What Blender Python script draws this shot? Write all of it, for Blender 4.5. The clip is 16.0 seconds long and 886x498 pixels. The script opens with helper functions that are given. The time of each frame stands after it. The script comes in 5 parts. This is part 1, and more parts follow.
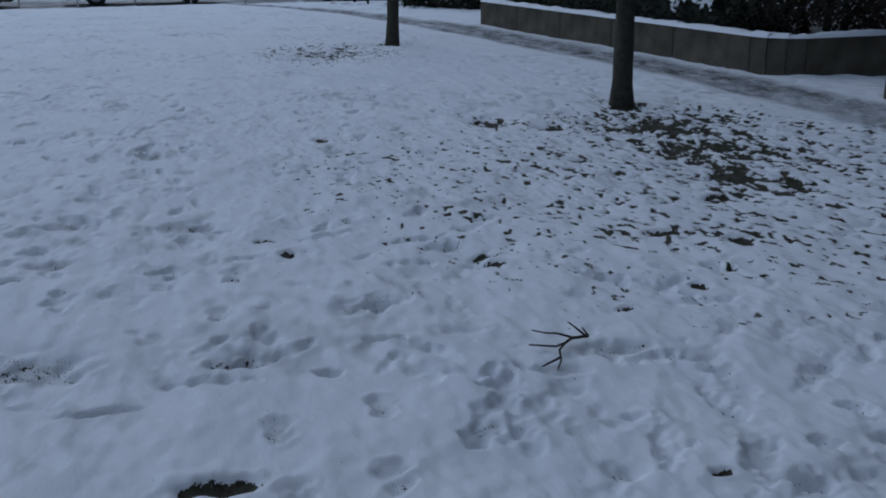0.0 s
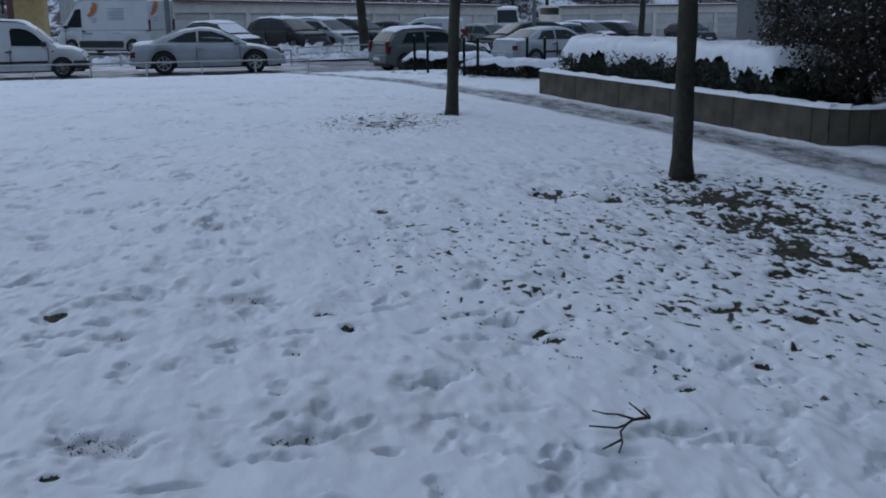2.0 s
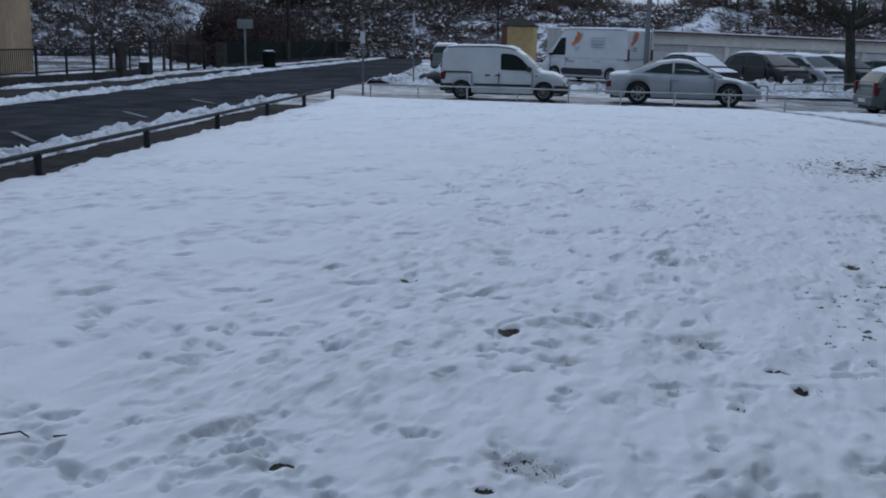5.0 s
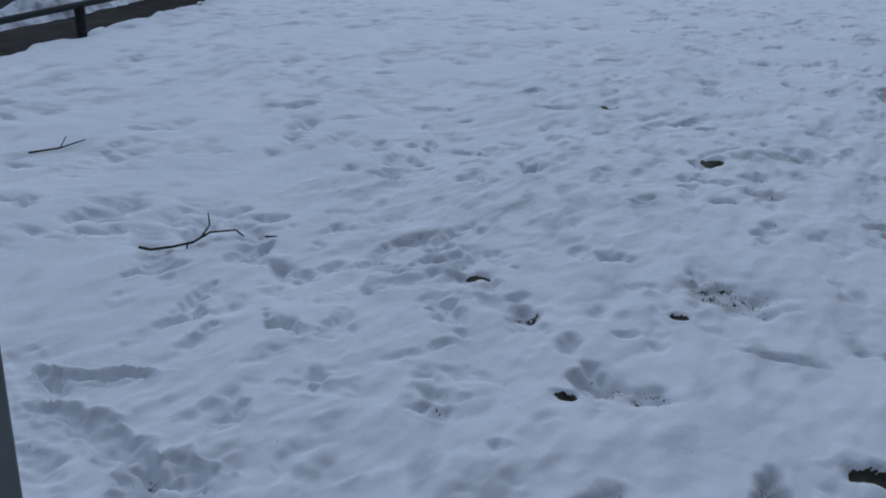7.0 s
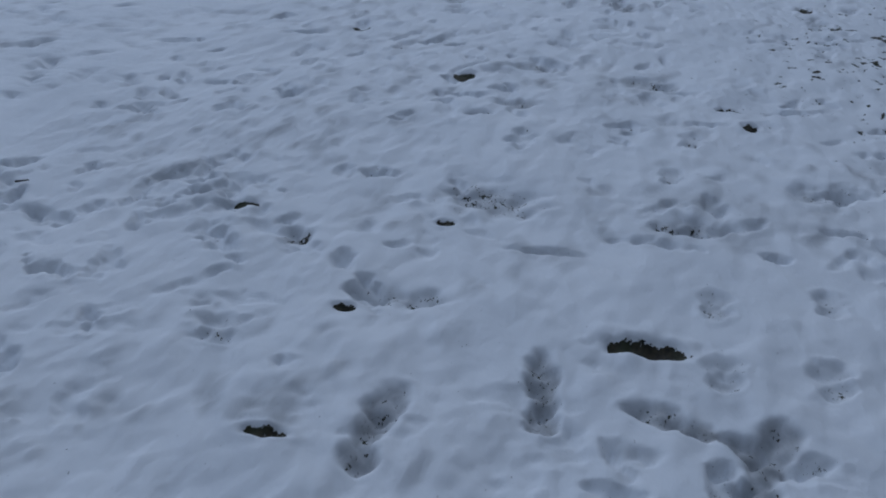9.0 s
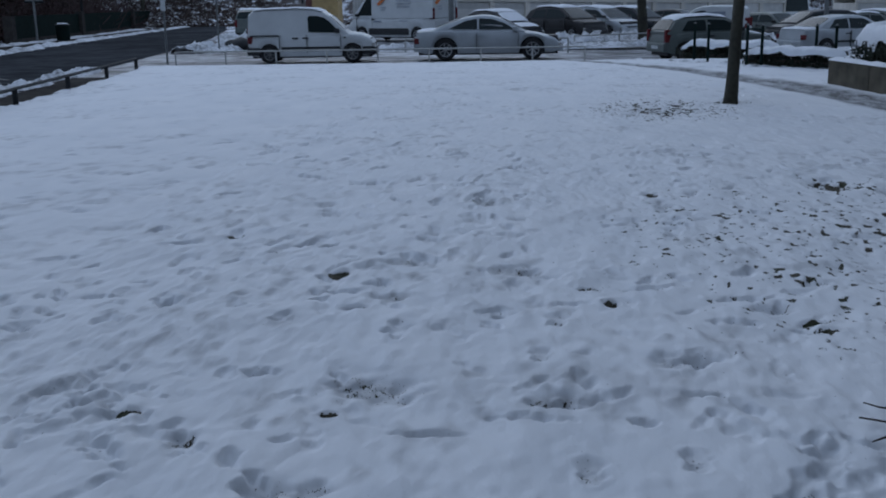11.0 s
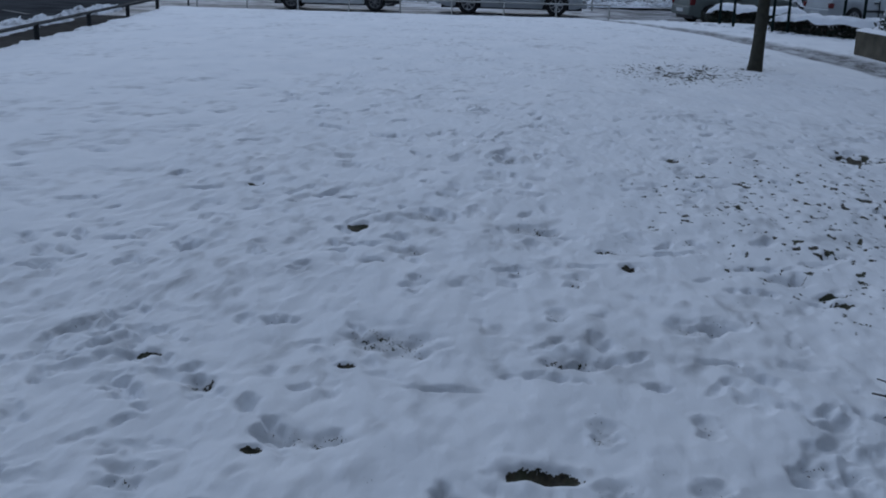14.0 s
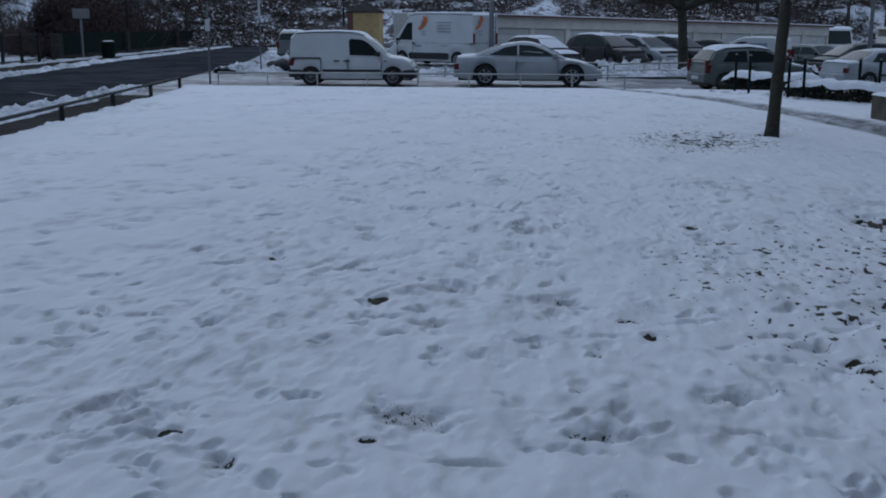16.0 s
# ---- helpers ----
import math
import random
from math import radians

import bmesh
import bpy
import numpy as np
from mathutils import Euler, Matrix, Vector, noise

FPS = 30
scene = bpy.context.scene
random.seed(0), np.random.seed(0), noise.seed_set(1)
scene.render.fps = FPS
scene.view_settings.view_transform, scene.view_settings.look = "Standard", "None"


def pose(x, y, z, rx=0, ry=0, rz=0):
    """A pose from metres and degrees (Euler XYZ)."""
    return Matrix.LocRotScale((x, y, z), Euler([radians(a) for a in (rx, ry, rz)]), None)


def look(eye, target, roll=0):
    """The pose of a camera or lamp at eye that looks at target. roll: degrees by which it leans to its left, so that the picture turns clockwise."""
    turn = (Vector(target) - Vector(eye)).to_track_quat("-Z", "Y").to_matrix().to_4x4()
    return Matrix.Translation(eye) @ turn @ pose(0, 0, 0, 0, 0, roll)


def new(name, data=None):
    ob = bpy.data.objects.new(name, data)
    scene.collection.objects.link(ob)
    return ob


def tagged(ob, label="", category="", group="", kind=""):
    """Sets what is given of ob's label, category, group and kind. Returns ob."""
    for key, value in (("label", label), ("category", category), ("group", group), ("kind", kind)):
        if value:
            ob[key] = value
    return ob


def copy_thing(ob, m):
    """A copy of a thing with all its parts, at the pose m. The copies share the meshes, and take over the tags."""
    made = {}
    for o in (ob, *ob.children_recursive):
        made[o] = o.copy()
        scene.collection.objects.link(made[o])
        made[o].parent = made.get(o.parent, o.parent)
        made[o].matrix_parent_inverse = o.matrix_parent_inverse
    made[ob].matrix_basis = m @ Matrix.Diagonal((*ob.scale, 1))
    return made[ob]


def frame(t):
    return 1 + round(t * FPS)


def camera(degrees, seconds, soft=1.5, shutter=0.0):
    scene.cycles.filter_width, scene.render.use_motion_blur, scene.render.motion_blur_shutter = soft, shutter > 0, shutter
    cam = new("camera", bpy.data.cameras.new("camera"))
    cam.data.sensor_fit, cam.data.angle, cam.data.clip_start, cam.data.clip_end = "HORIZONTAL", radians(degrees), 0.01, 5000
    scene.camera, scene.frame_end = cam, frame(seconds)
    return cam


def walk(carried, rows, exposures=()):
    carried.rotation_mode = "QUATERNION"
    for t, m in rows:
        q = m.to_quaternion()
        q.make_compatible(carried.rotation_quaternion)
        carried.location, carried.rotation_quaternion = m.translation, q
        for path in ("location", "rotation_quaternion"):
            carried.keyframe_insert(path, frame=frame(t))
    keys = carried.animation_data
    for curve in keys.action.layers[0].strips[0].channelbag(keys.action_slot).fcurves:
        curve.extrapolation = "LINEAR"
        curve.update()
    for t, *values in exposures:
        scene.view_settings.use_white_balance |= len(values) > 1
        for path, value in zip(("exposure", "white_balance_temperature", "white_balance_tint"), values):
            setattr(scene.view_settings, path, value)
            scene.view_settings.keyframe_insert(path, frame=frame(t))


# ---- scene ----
cam = camera(46.23, 16.0, soft=1.9)


def aim(x, y, z, yaw, pitch, roll):
    """A camera pose: yaw to the left from +y, pitch up, roll, in degrees."""
    return pose(x, y, z, 90 + pitch, 0, yaw) @ pose(0, 0, 0, 0, 0, roll)


ROWS = (
    (0, 0.058, 0.149, 1.472, -14.77, -16.65, -0.50),
    (0.5, 0.097, 0.145, 1.470, -18.86, -16.60, -1.00),
    (1, 0.102, 0.144, 1.471, -20.10, -16.42, -1.41),
    (1.5, 0.082, 0.152, 1.499, -15.93, -14.93, -2.17),
    (2, 0.045, 0.151, 1.529, -11.57, -13.09, -0.80),
    (2.5, 0.011, 0.145, 1.541, -7.99, -11.94, 0.15),
    (3, -0.012, 0.159, 1.542, -4.74, -11.70, 0.76),
    (3.5, -0.019, 0.206, 1.539, 0.24, -11.47, 0.74),
    (4, -0.005, 0.252, 1.541, 5.28, -11.11, 0.57),
    (4.5, 0.019, 0.278, 1.547, 9.56, -10.68, 0.44),
    (5, 0.011, 0.281, 1.538, 13.44, -11.47, 1.10),
    (5.2, 0.006, 0.290, 1.532, 15.32, -11.94, 0.78),
    (7.3, -0.039, 0.276, 1.472, 24.25, -21.92, 0.97),
    (7.5, -0.041, 0.276, 1.469, 23.31, -22.51, 1.37),
    (8, -0.033, 0.252, 1.466, 20.71, -23.67, 1.63),
    (8.5, -0.028, 0.234, 1.456, 15.87, -24.25, 1.57),
    (9, -0.015, 0.207, 1.454, 10.20, -24.36, 1.14),
    (9.5, 0.008, 0.186, 1.471, 5.65, -22.22, 0.84),
    (10, 0.022, 0.144, 1.459, 3.58, -19.18, -0.45),
    (10.2, 0.030, 0.119, 1.461, 3.04, -17.71, -1.23),
    (12.5, -0.000, -0.000, 1.500, 4.58, -10.54, -0.01),
    (13, -0.011, -0.003, 1.504, 5.13, -10.31, -0.06),
    (13.5, -0.010, -0.007, 1.495, 4.77, -10.75, 0.88),
    (14, -0.015, 0.026, 1.492, 4.02, -15.96, 1.50),
    (14.5, -0.025, 0.025, 1.499, 4.16, -14.16, 0.48),
    (15, -0.025, 0.023, 1.499, 4.63, -13.87, 0.34),
    (15.5, -0.012, 0.034, 1.505, 5.00, -13.00, -0.19),
    (16, -0.008, 0.026, 1.500, 5.28, -12.10, 0.18),
)
EXPOSURES = ((0.0, -0.56, 6480, 10), (1.5, -0.36, 6540, 10), (2.5, -0.14, 6660, 10), (3.5, -0.08, 6750, 10), (5.0, -0.06, 6850, 10), (7.5, -0.28, 6520, 10), (9.0, -0.43, 6500, 10), (10.2, -0.43, 6500, 10), (12.5, -0.46, 6520, 10), (14.5, -0.40, 6520, 10), (16.0, -0.40, 6540, 10))
walk(cam, [(t, aim(*row)) for t, *row in ROWS], EXPOSURES)

# ---- world and light ----
world = bpy.data.worlds.new("overcast")
world.use_nodes = True
scene.world = world
_n = world.node_tree.nodes
_l = world.node_tree.links
_sky = _n.new("ShaderNodeTexSky")
_sky.sky_type = "NISHITA"
_sky.sun_disc = False
_sky.sun_elevation = radians(35)
_sky.sun_rotation = radians(-16)
_sky.dust_density = 4.0
_mix = _n.new("ShaderNodeMix")
_mix.data_type = "RGBA"
_mix.inputs[0].default_value = 0.95
_l.new(_sky.outputs[0], _mix.inputs[6])
_mix.inputs[7].default_value = (3.95, 5.3, 7.8, 1)
_l.new(_mix.outputs[2], _n["Background"].inputs[0])
_n["Background"].inputs[1].default_value = 0.1
sun_data = bpy.data.lights.new("sun", "SUN")
sun_data.energy = 0.55
sun_data.angle = radians(60)
sun_data.color = (0.78, 0.88, 1.0)
sun = new("sun", sun_data)
sun.matrix_world = look((-12, 50, 30), (0, 8, 0))


# ---- materials ----
def material(name, color, rough=0.6, metal=0.0, vary=0.15, scale=8.0, bump=0.0, bump_scale=60.0, other=None, spec=0.5, coat=0.0, per_object=0.0, span=(0.65, 1.35)):
    m = bpy.data.materials.new(name)
    m.use_nodes = True
    n, l = m.node_tree.nodes, m.node_tree.links
    b = n["Principled BSDF"]
    b.inputs["Roughness"].default_value = rough
    b.inputs["Metallic"].default_value = metal
    b.inputs["Specular IOR Level"].default_value = spec
    b.inputs["Coat Weight"].default_value = coat
    tc = n.new("ShaderNodeTexCoord")
    a = n.new("ShaderNodeTexNoise")
    a.inputs["Scale"].default_value = scale
    a.inputs["Detail"].default_value = 6
    l.new(tc.outputs["Object"], a.inputs["Vector"])
    c = n.new("ShaderNodeTexNoise")
    c.inputs["Scale"].default_value = scale / 9
    c.inputs["Detail"].default_value = 3
    l.new(tc.outputs["Object"], c.inputs["Vector"])
    add = n.new("ShaderNodeMath")
    add.operation = "ADD"
    l.new(a.outputs["Fac"], add.inputs[0])
    l.new(c.outputs["Fac"], add.inputs[1])
    ramp = n.new("ShaderNodeMapRange")
    ramp.inputs[1].default_value, ramp.inputs[2].default_value = span
    l.new(add.outputs[0], ramp.inputs[0])
    mix = n.new("ShaderNodeMix")
    mix.data_type = "RGBA"
    dark = other or tuple(v * (1 - 2 * vary) for v in color)
    mix.inputs[6].default_value = (*dark, 1)
    mix.inputs[7].default_value = (*[min(1, v * (1 + (0 if other else vary))) for v in color], 1)
    l.new(ramp.outputs[0], mix.inputs[0])
    out = mix.outputs[2]
    if per_object:
        info = n.new("ShaderNodeObjectInfo")
        hsv = n.new("ShaderNodeHueSaturation")
        mr = n.new("ShaderNodeMapRange")
        mr.inputs[3].default_value, mr.inputs[4].default_value = 1 - per_object, 1 + per_object
        l.new(info.outputs["Random"], mr.inputs[0])
        l.new(mr.outputs[0], hsv.inputs["Value"])
        l.new(out, hsv.inputs["Color"])
        out = hsv.outputs[0]
    l.new(out, b.inputs["Base Color"])
    if bump:
        bt = n.new("ShaderNodeTexNoise")
        bt.inputs["Scale"].default_value = bump_scale
        bt.inputs["Detail"].default_value = 5
        l.new(tc.outputs["Object"], bt.inputs["Vector"])
        bn = n.new("ShaderNodeBump")
        bn.inputs["Strength"].default_value = bump
        bn.inputs["Distance"].default_value = 0.02
        l.new(bt.outputs["Fac"], bn.inputs["Height"])
        l.new(bn.outputs[0], b.inputs["Normal"])
    return m


def snow_ground_material():
    """Snow over turf: where the stored cover is thin, grass and earth come through; where it is trodden, it is greyer and wetter."""
    m = bpy.data.materials.new("snowy_lawn")
    m.use_nodes = True
    n, l = m.node_tree.nodes, m.node_tree.links
    b = n["Principled BSDF"]
    tc = n.new("ShaderNodeTexCoord")

    grainwise = n.new("ShaderNodeMapping")
    grainwise.inputs["Scale"].default_value = (1, 0.5, 1)
    l.new(tc.outputs["Object"], grainwise.inputs["Vector"])

    def tex(scale, detail=6):
        t = n.new("ShaderNodeTexNoise")
        t.inputs["Scale"].default_value, t.inputs["Detail"].default_value = scale, detail
        l.new(grainwise.outputs[0], t.inputs["Vector"])
        return t.outputs["Fac"]

    def blend(fac, a, c):
        x = n.new("ShaderNodeMix")
        x.data_type = "RGBA"
        for socket, v in ((x.inputs[0], fac), (x.inputs[6], a), (x.inputs[7], c)):
            if isinstance(v, tuple):
                socket.default_value = (*v, 1)
            else:
                l.new(v, socket)
        return x.outputs[2]

    def ranged(v, lo, hi, to0=0.0, to1=1.0):
        r = n.new("ShaderNodeMapRange")
        r.inputs[1].default_value, r.inputs[2].default_value = lo, hi
        r.inputs[3].default_value, r.inputs[4].default_value = to0, to1
        l.new(v, r.inputs[0])
        return r.outputs[0]

    def math_node(op, a, c):
        x = n.new("ShaderNodeMath")
        x.operation = op
        for socket, v in zip(x.inputs, (a, c)):
            if isinstance(v, (int, float)):
                socket.default_value = v
            else:
                l.new(v, socket)
        return x.outputs[0]

    bare = n.new("ShaderNodeAttribute")
    bare.attribute_name = "bare"
    wet = n.new("ShaderNodeAttribute")
    wet.attribute_name = "wet"
    snow = blend(ranged(tex(2.3), 0.3, 0.7), (0.80, 0.82, 0.85), (0.88, 0.89, 0.91))
    slush = blend(ranged(math_node("ADD", tex(5), math_node("MULTIPLY", tex(28), 0.6)), 0.62, 0.98), (0.085, 0.082, 0.080), (0.46, 0.47, 0.49))
    snow = blend(ranged(wet.outputs["Fac"], 0.05, 1.0), snow, slush)
    turf = blend(ranged(tex(55), 0.35, 0.65), (0.018, 0.015, 0.011), (0.060, 0.048, 0.028))
    turf = blend(ranged(tex(9), 0.45, 0.65), turf, (0.028, 0.034, 0.014))
    edge = math_node("ADD", bare.outputs["Fac"], math_node("MULTIPLY", math_node("SUBTRACT", math_node("ADD", tex(48, 3), tex(120, 2)), 1.0), 1.15))
    l.new(blend(ranged(edge, 0.42, 0.58), snow, turf), b.inputs["Base Color"])
    b.inputs["Roughness"].default_value = 0.75
    b.inputs["Specular IOR Level"].default_value = 0.25
    bn = n.new("ShaderNodeBump")
    bn.inputs["Strength"].default_value, bn.inputs["Distance"].default_value = 0.20, 0.02
    l.new(math_node("ADD", tex(45), math_node("MULTIPLY", tex(11), 1.5)), bn.inputs["Height"])
    l.new(bn.outputs[0], b.inputs["Normal"])
    return m


M_LAWN = snow_ground_material()
M_SNOW = material("snow", (0.86, 0.88, 0.91), 0.75, vary=0.04, scale=6, bump=0.5, bump_scale=30, spec=0.25)
M_DIRTY = material("trodden_snow", (0.72, 0.74, 0.76), 0.7, other=(0.30, 0.29, 0.28), scale=7, bump=0.6, bump_scale=25)
M_ASPHALT = material("wet_asphalt", (0.060, 0.063, 0.068), 0.95, vary=0.3, scale=1.5, bump=0.1, bump_scale=120, spec=0.0)
M_SLUSHROAD = material("slushy_asphalt", (0.62, 0.64, 0.67), 0.5, other=(0.08, 0.08, 0.085), scale=1.6, bump=0.4, bump_scale=20, spec=0.15, span=(0.88, 1.32))
M_MUD = material("muddy_strip", (0.085, 0.078, 0.072), 0.95, other=(0.036, 0.034, 0.033), scale=5, bump=0.4, bump_scale=40, spec=0.0)
M_CONCRETE = material("concrete", (0.145, 0.128, 0.096), 0.92, other=(0.062, 0.056, 0.044), scale=3.5, bump=0.35, bump_scale=90, per_object=0.10, spec=0.15, span=(0.7, 1.15))
M_BARK = material("bark", (0.075, 0.070, 0.050), 0.9, other=(0.026, 0.026, 0.019), scale=14, bump=0.8, bump_scale=45)
M_TWIG = material("twigs", (0.050, 0.036, 0.028), 0.9, vary=0.3, scale=3)
M_BRUSH = material("winter_brush", (0.15, 0.112, 0.095), 0.95, other=(0.075, 0.054, 0.047), scale=0.5)
M_EVERGREEN = material("evergreen", (0.030, 0.040, 0.024), 0.8, other=(0.012, 0.016, 0.010), scale=9)
M_REDLEAF = material("reddish_leaf", (0.060, 0.030, 0.022), 0.8, other=(0.022, 0.024, 0.016), scale=9)
M_IRON = material("dark_paint_iron", (0.020, 0.022, 0.024), 0.7, vary=0.2, scale=20, spec=0.25)
M_GREENIRON = material("green_painted_iron", (0.012, 0.022, 0.020), 0.85, vary=0.2, scale=20, spec=0.04)
M_GALV = material("weathered_steel", (0.20, 0.21, 0.21), 0.6, vary=0.15, scale=12, spec=0.3)
M_RAIL = material("pale_painted_rail", (0.42, 0.42, 0.40), 0.6, vary=0.15, scale=12, spec=0.3)
M_GARAGE = material("grey_render", (0.70, 0.66, 0.59), 0.9, vary=0.12, scale=2, bump=0.2, spec=0.2)
M_SHUTTER = material("garage_shutter", (0.57, 0.56, 0.53), 0.7, vary=0.1, scale=3, per_object=0.15, spec=0.25)
M_BLOCK = material("dark_block_render", (0.15, 0.155, 0.16), 0.9, vary=0.15, scale=1.2, bump=0.2, spec=0.2)
M_YELLOW = material("ochre_paint", (0.44, 0.31, 0.14), 0.85, vary=0.14, scale=3)
M_BRICKRED = material("dark_red_brick", (0.14, 0.06, 0.05), 0.85, vary=0.2, scale=6)
M_HOUSE = material("cream_render", (0.40, 0.275, 0.15), 0.9, other=(0.17, 0.12, 0.08), scale=2.2, bump=0.2)
M_TAN = material("tan_shutter", (0.36, 0.27, 0.15), 0.7, vary=0.12, scale=4)
M_GLASS = material("dark_car_glass", (0.018, 0.027, 0.027), 0.15, vary=0.05, scale=2, spec=0.2)
M_TYRE = material("tyre_rubber", (0.02, 0.02, 0.021), 0.85, vary=0.15, scale=15)
M_RIM = material("alloy_rim", (0.45, 0.46, 0.47), 0.35, metal=0.7, vary=0.1, scale=10)
M_STEELRIM = material("dirty_hubcap", (0.22, 0.22, 0.22), 0.5, metal=0.4, vary=0.15, scale=10)
M_BLACKP = material("black_plastic", (0.025, 0.026, 0.028), 0.55, vary=0.15, scale=10)
M_WHITECAR = material("white_car_paint", (0.66, 0.68, 0.68), 0.4, vary=0.07, scale=2, coat=0.2, spec=0.35)
M_SILVER = material("silver_car_paint", (0.47, 0.50, 0.52), 0.38, metal=0.1, vary=0.10, scale=2.5, coat=0.25, spec=0.35)
M_GREYGREEN = material("grey_car_paint", (0.14, 0.162, 0.152), 0.4, vary=0.1, scale=3, coat=0.15, spec=0.3)
M_DARKGREY = material("dark_grey_car_paint", (0.035, 0.033, 0.034), 0.4, vary=0.1, scale=3, coat=0.1, spec=0.25)
M_NAVY = material("navy_car_paint", (0.018, 0.022, 0.028), 0.4, vary=0.1, scale=3, coat=0.1, spec=0.25)
M_RED = material("red_lamp_glass", (0.15, 0.014, 0.016), 0.25, vary=0.05)
M_LAMP = material("headlamp_glass", (0.42, 0.42, 0.40), 0.15, metal=0.2, vary=0.1)
M_ORANGE = material("orange_print", (0.72, 0.18, 0.03), 0.5, vary=0.04)
M_GREYPRINT = material("grey_print", (0.30, 0.34, 0.40), 0.5, vary=0.04)
M_REDBRUSH = material("reddish_brush", (0.085, 0.048, 0.045), 0.95, other=(0.045, 0.030, 0.028), scale=0.5)
M_RIDGE = material("ploughed_snow", (0.74, 0.76, 0.79), 0.8, other=(0.24, 0.245, 0.25), scale=9, bump=0.9, bump_scale=18, spec=0.2, span=(0.72, 1.08))
M_GRASS = material("grass_blades", (0.055, 0.075, 0.022), 0.8, other=(0.06, 0.05, 0.025), scale=30)
M_PAINTLINE = material("worn_road_paint", (0.26, 0.26, 0.25), 0.8, other=(0.07, 0.07, 0.07), scale=14)


# ---- mesh helpers ----
def part(name, bm, mat, parent=None, label="", smooth=False):
    me = bpy.data.meshes.new(name)
    bm.to_mesh(me)
    bm.free()
    me.materials.append(mat)
    if smooth:
        me.shade_smooth()
    ob = new(name, me)
    ob.parent = parent
    return tagged(ob, label)


def mesh_ob(name, verts, faces, mat, parent=None, label="", smooth=False):
    me = bpy.data.meshes.new(name)
    me.from_pydata([tuple(v) for v in verts], [], [tuple(f) for f in faces])
    me.update()
    me.materials.append(mat)
    if smooth:
        me.shade_smooth()
    ob = new(name, me)
    ob.parent = parent
    return tagged(ob, label)


def add_box(bm, x0, x1, y0, y1, z0, z1, bevel=0.0):
    made = bmesh.ops.create_cube(bm, size=1.0, matrix=Matrix.Translation(((x0 + x1) / 2, (y0 + y1) / 2, (z0 + z1) / 2)) @ Matrix.Diagonal((x1 - x0, y1 - y0, z1 - z0, 1)))
    if bevel:
        edges = list({e for v in made["verts"] for e in v.link_edges})
        bmesh.ops.bevel(bm, geom=edges, offset=bevel, segments=2, profile=0.6, affect="EDGES")
    return bm


def box(x0, x1, y0, y1, z0, z1, bevel=0.0):
    return add_box(bmesh.new(), x0, x1, y0, y1, z0, z1, bevel)


def add_tube(bm, a, b, ra, rb=None, sides=8, cap=True):
    a, b = Vector(a), Vector(b)
    rb = ra if rb is None else rb
    q = (b - a).to_track_quat("Z", "Y")
    rings = []
    for p, r in ((a, ra), (b, rb)):
        rings.append([bm.verts.new(p + q @ Vector((r * math.cos(k * math.tau / sides), r * math.sin(k * math.tau / sides), 0))) for k in range(sides)])
    for k in range(sides):
        bm.faces.new((rings[0][k], rings[0][(k + 1) % sides], rings[1][(k + 1) % sides], rings[1][k]))
    if cap:
        bm.faces.new(rings[0][::-1])
        bm.faces.new(rings[1])
    return bm


def tube(a, b, ra, rb=None, sides=8):
    return add_tube(bmesh.new(), a, b, ra, rb, sides)


def empty(name, m, label="", category="", group="", kind=""):
    ob = new(name)
    ob.matrix_basis = m
    return tagged(ob, label, category, group, kind)


NOISE_TABLES = {}


def smooth_noise(x, y, size, seed):
    """Value noise on a lattice of the given size in metres, 0 to 1, for arrays x and y."""
    if seed not in NOISE_TABLES:
        NOISE_TABLES[seed] = np.random.RandomState(seed).rand(256, 256)
    table = NOISE_TABLES[seed]
    c, s = math.cos(0.6 + seed), math.sin(0.6 + seed)
    u, v = (x * c - y * s) / size + 1000.3, (x * s + y * c) / size + 1000.7
    i, j = np.floor(u).astype(int), np.floor(v).astype(int)
    a, b = u - i, v - j
    a, b = a * a * (3 - 2 * a), b * b * (3 - 2 * b)
    g = lambda p, q: table[p % 256, q % 256]
    return (g(i, j) * (1 - a) + g(i + 1, j) * a) * (1 - b) + (g(i, j + 1) * (1 - a) + g(i + 1, j + 1) * a) * b


# ---- ground ----
ROAD_Z = -0.35
BANK_H = 5.4


def park_z(x):
    """The car park falls gently to the east."""
    return ROAD_Z - 0.03 * np.clip(np.asarray(x, float) - 1, 0, 25)


def lawn_left(y):
    return -5.44 - 0.135 * y


def lawn_right(y):
    """The path's lawn-side edge."""
    return np.interp(y, [-40, 6.6, 11.3, 13.6, 17, 22, 24.6, 26.4], [5.9, 5.45, 5.25, 4.95, 4.55, 3.6, 2.6, 1.4])


def path_right(y):
    return np.interp(y, [-40, 8, 10, 13, 18, 23, 26.4], [6.9, 6.45, 6.40, 6.1, 5.5, 4.2, 2.2])


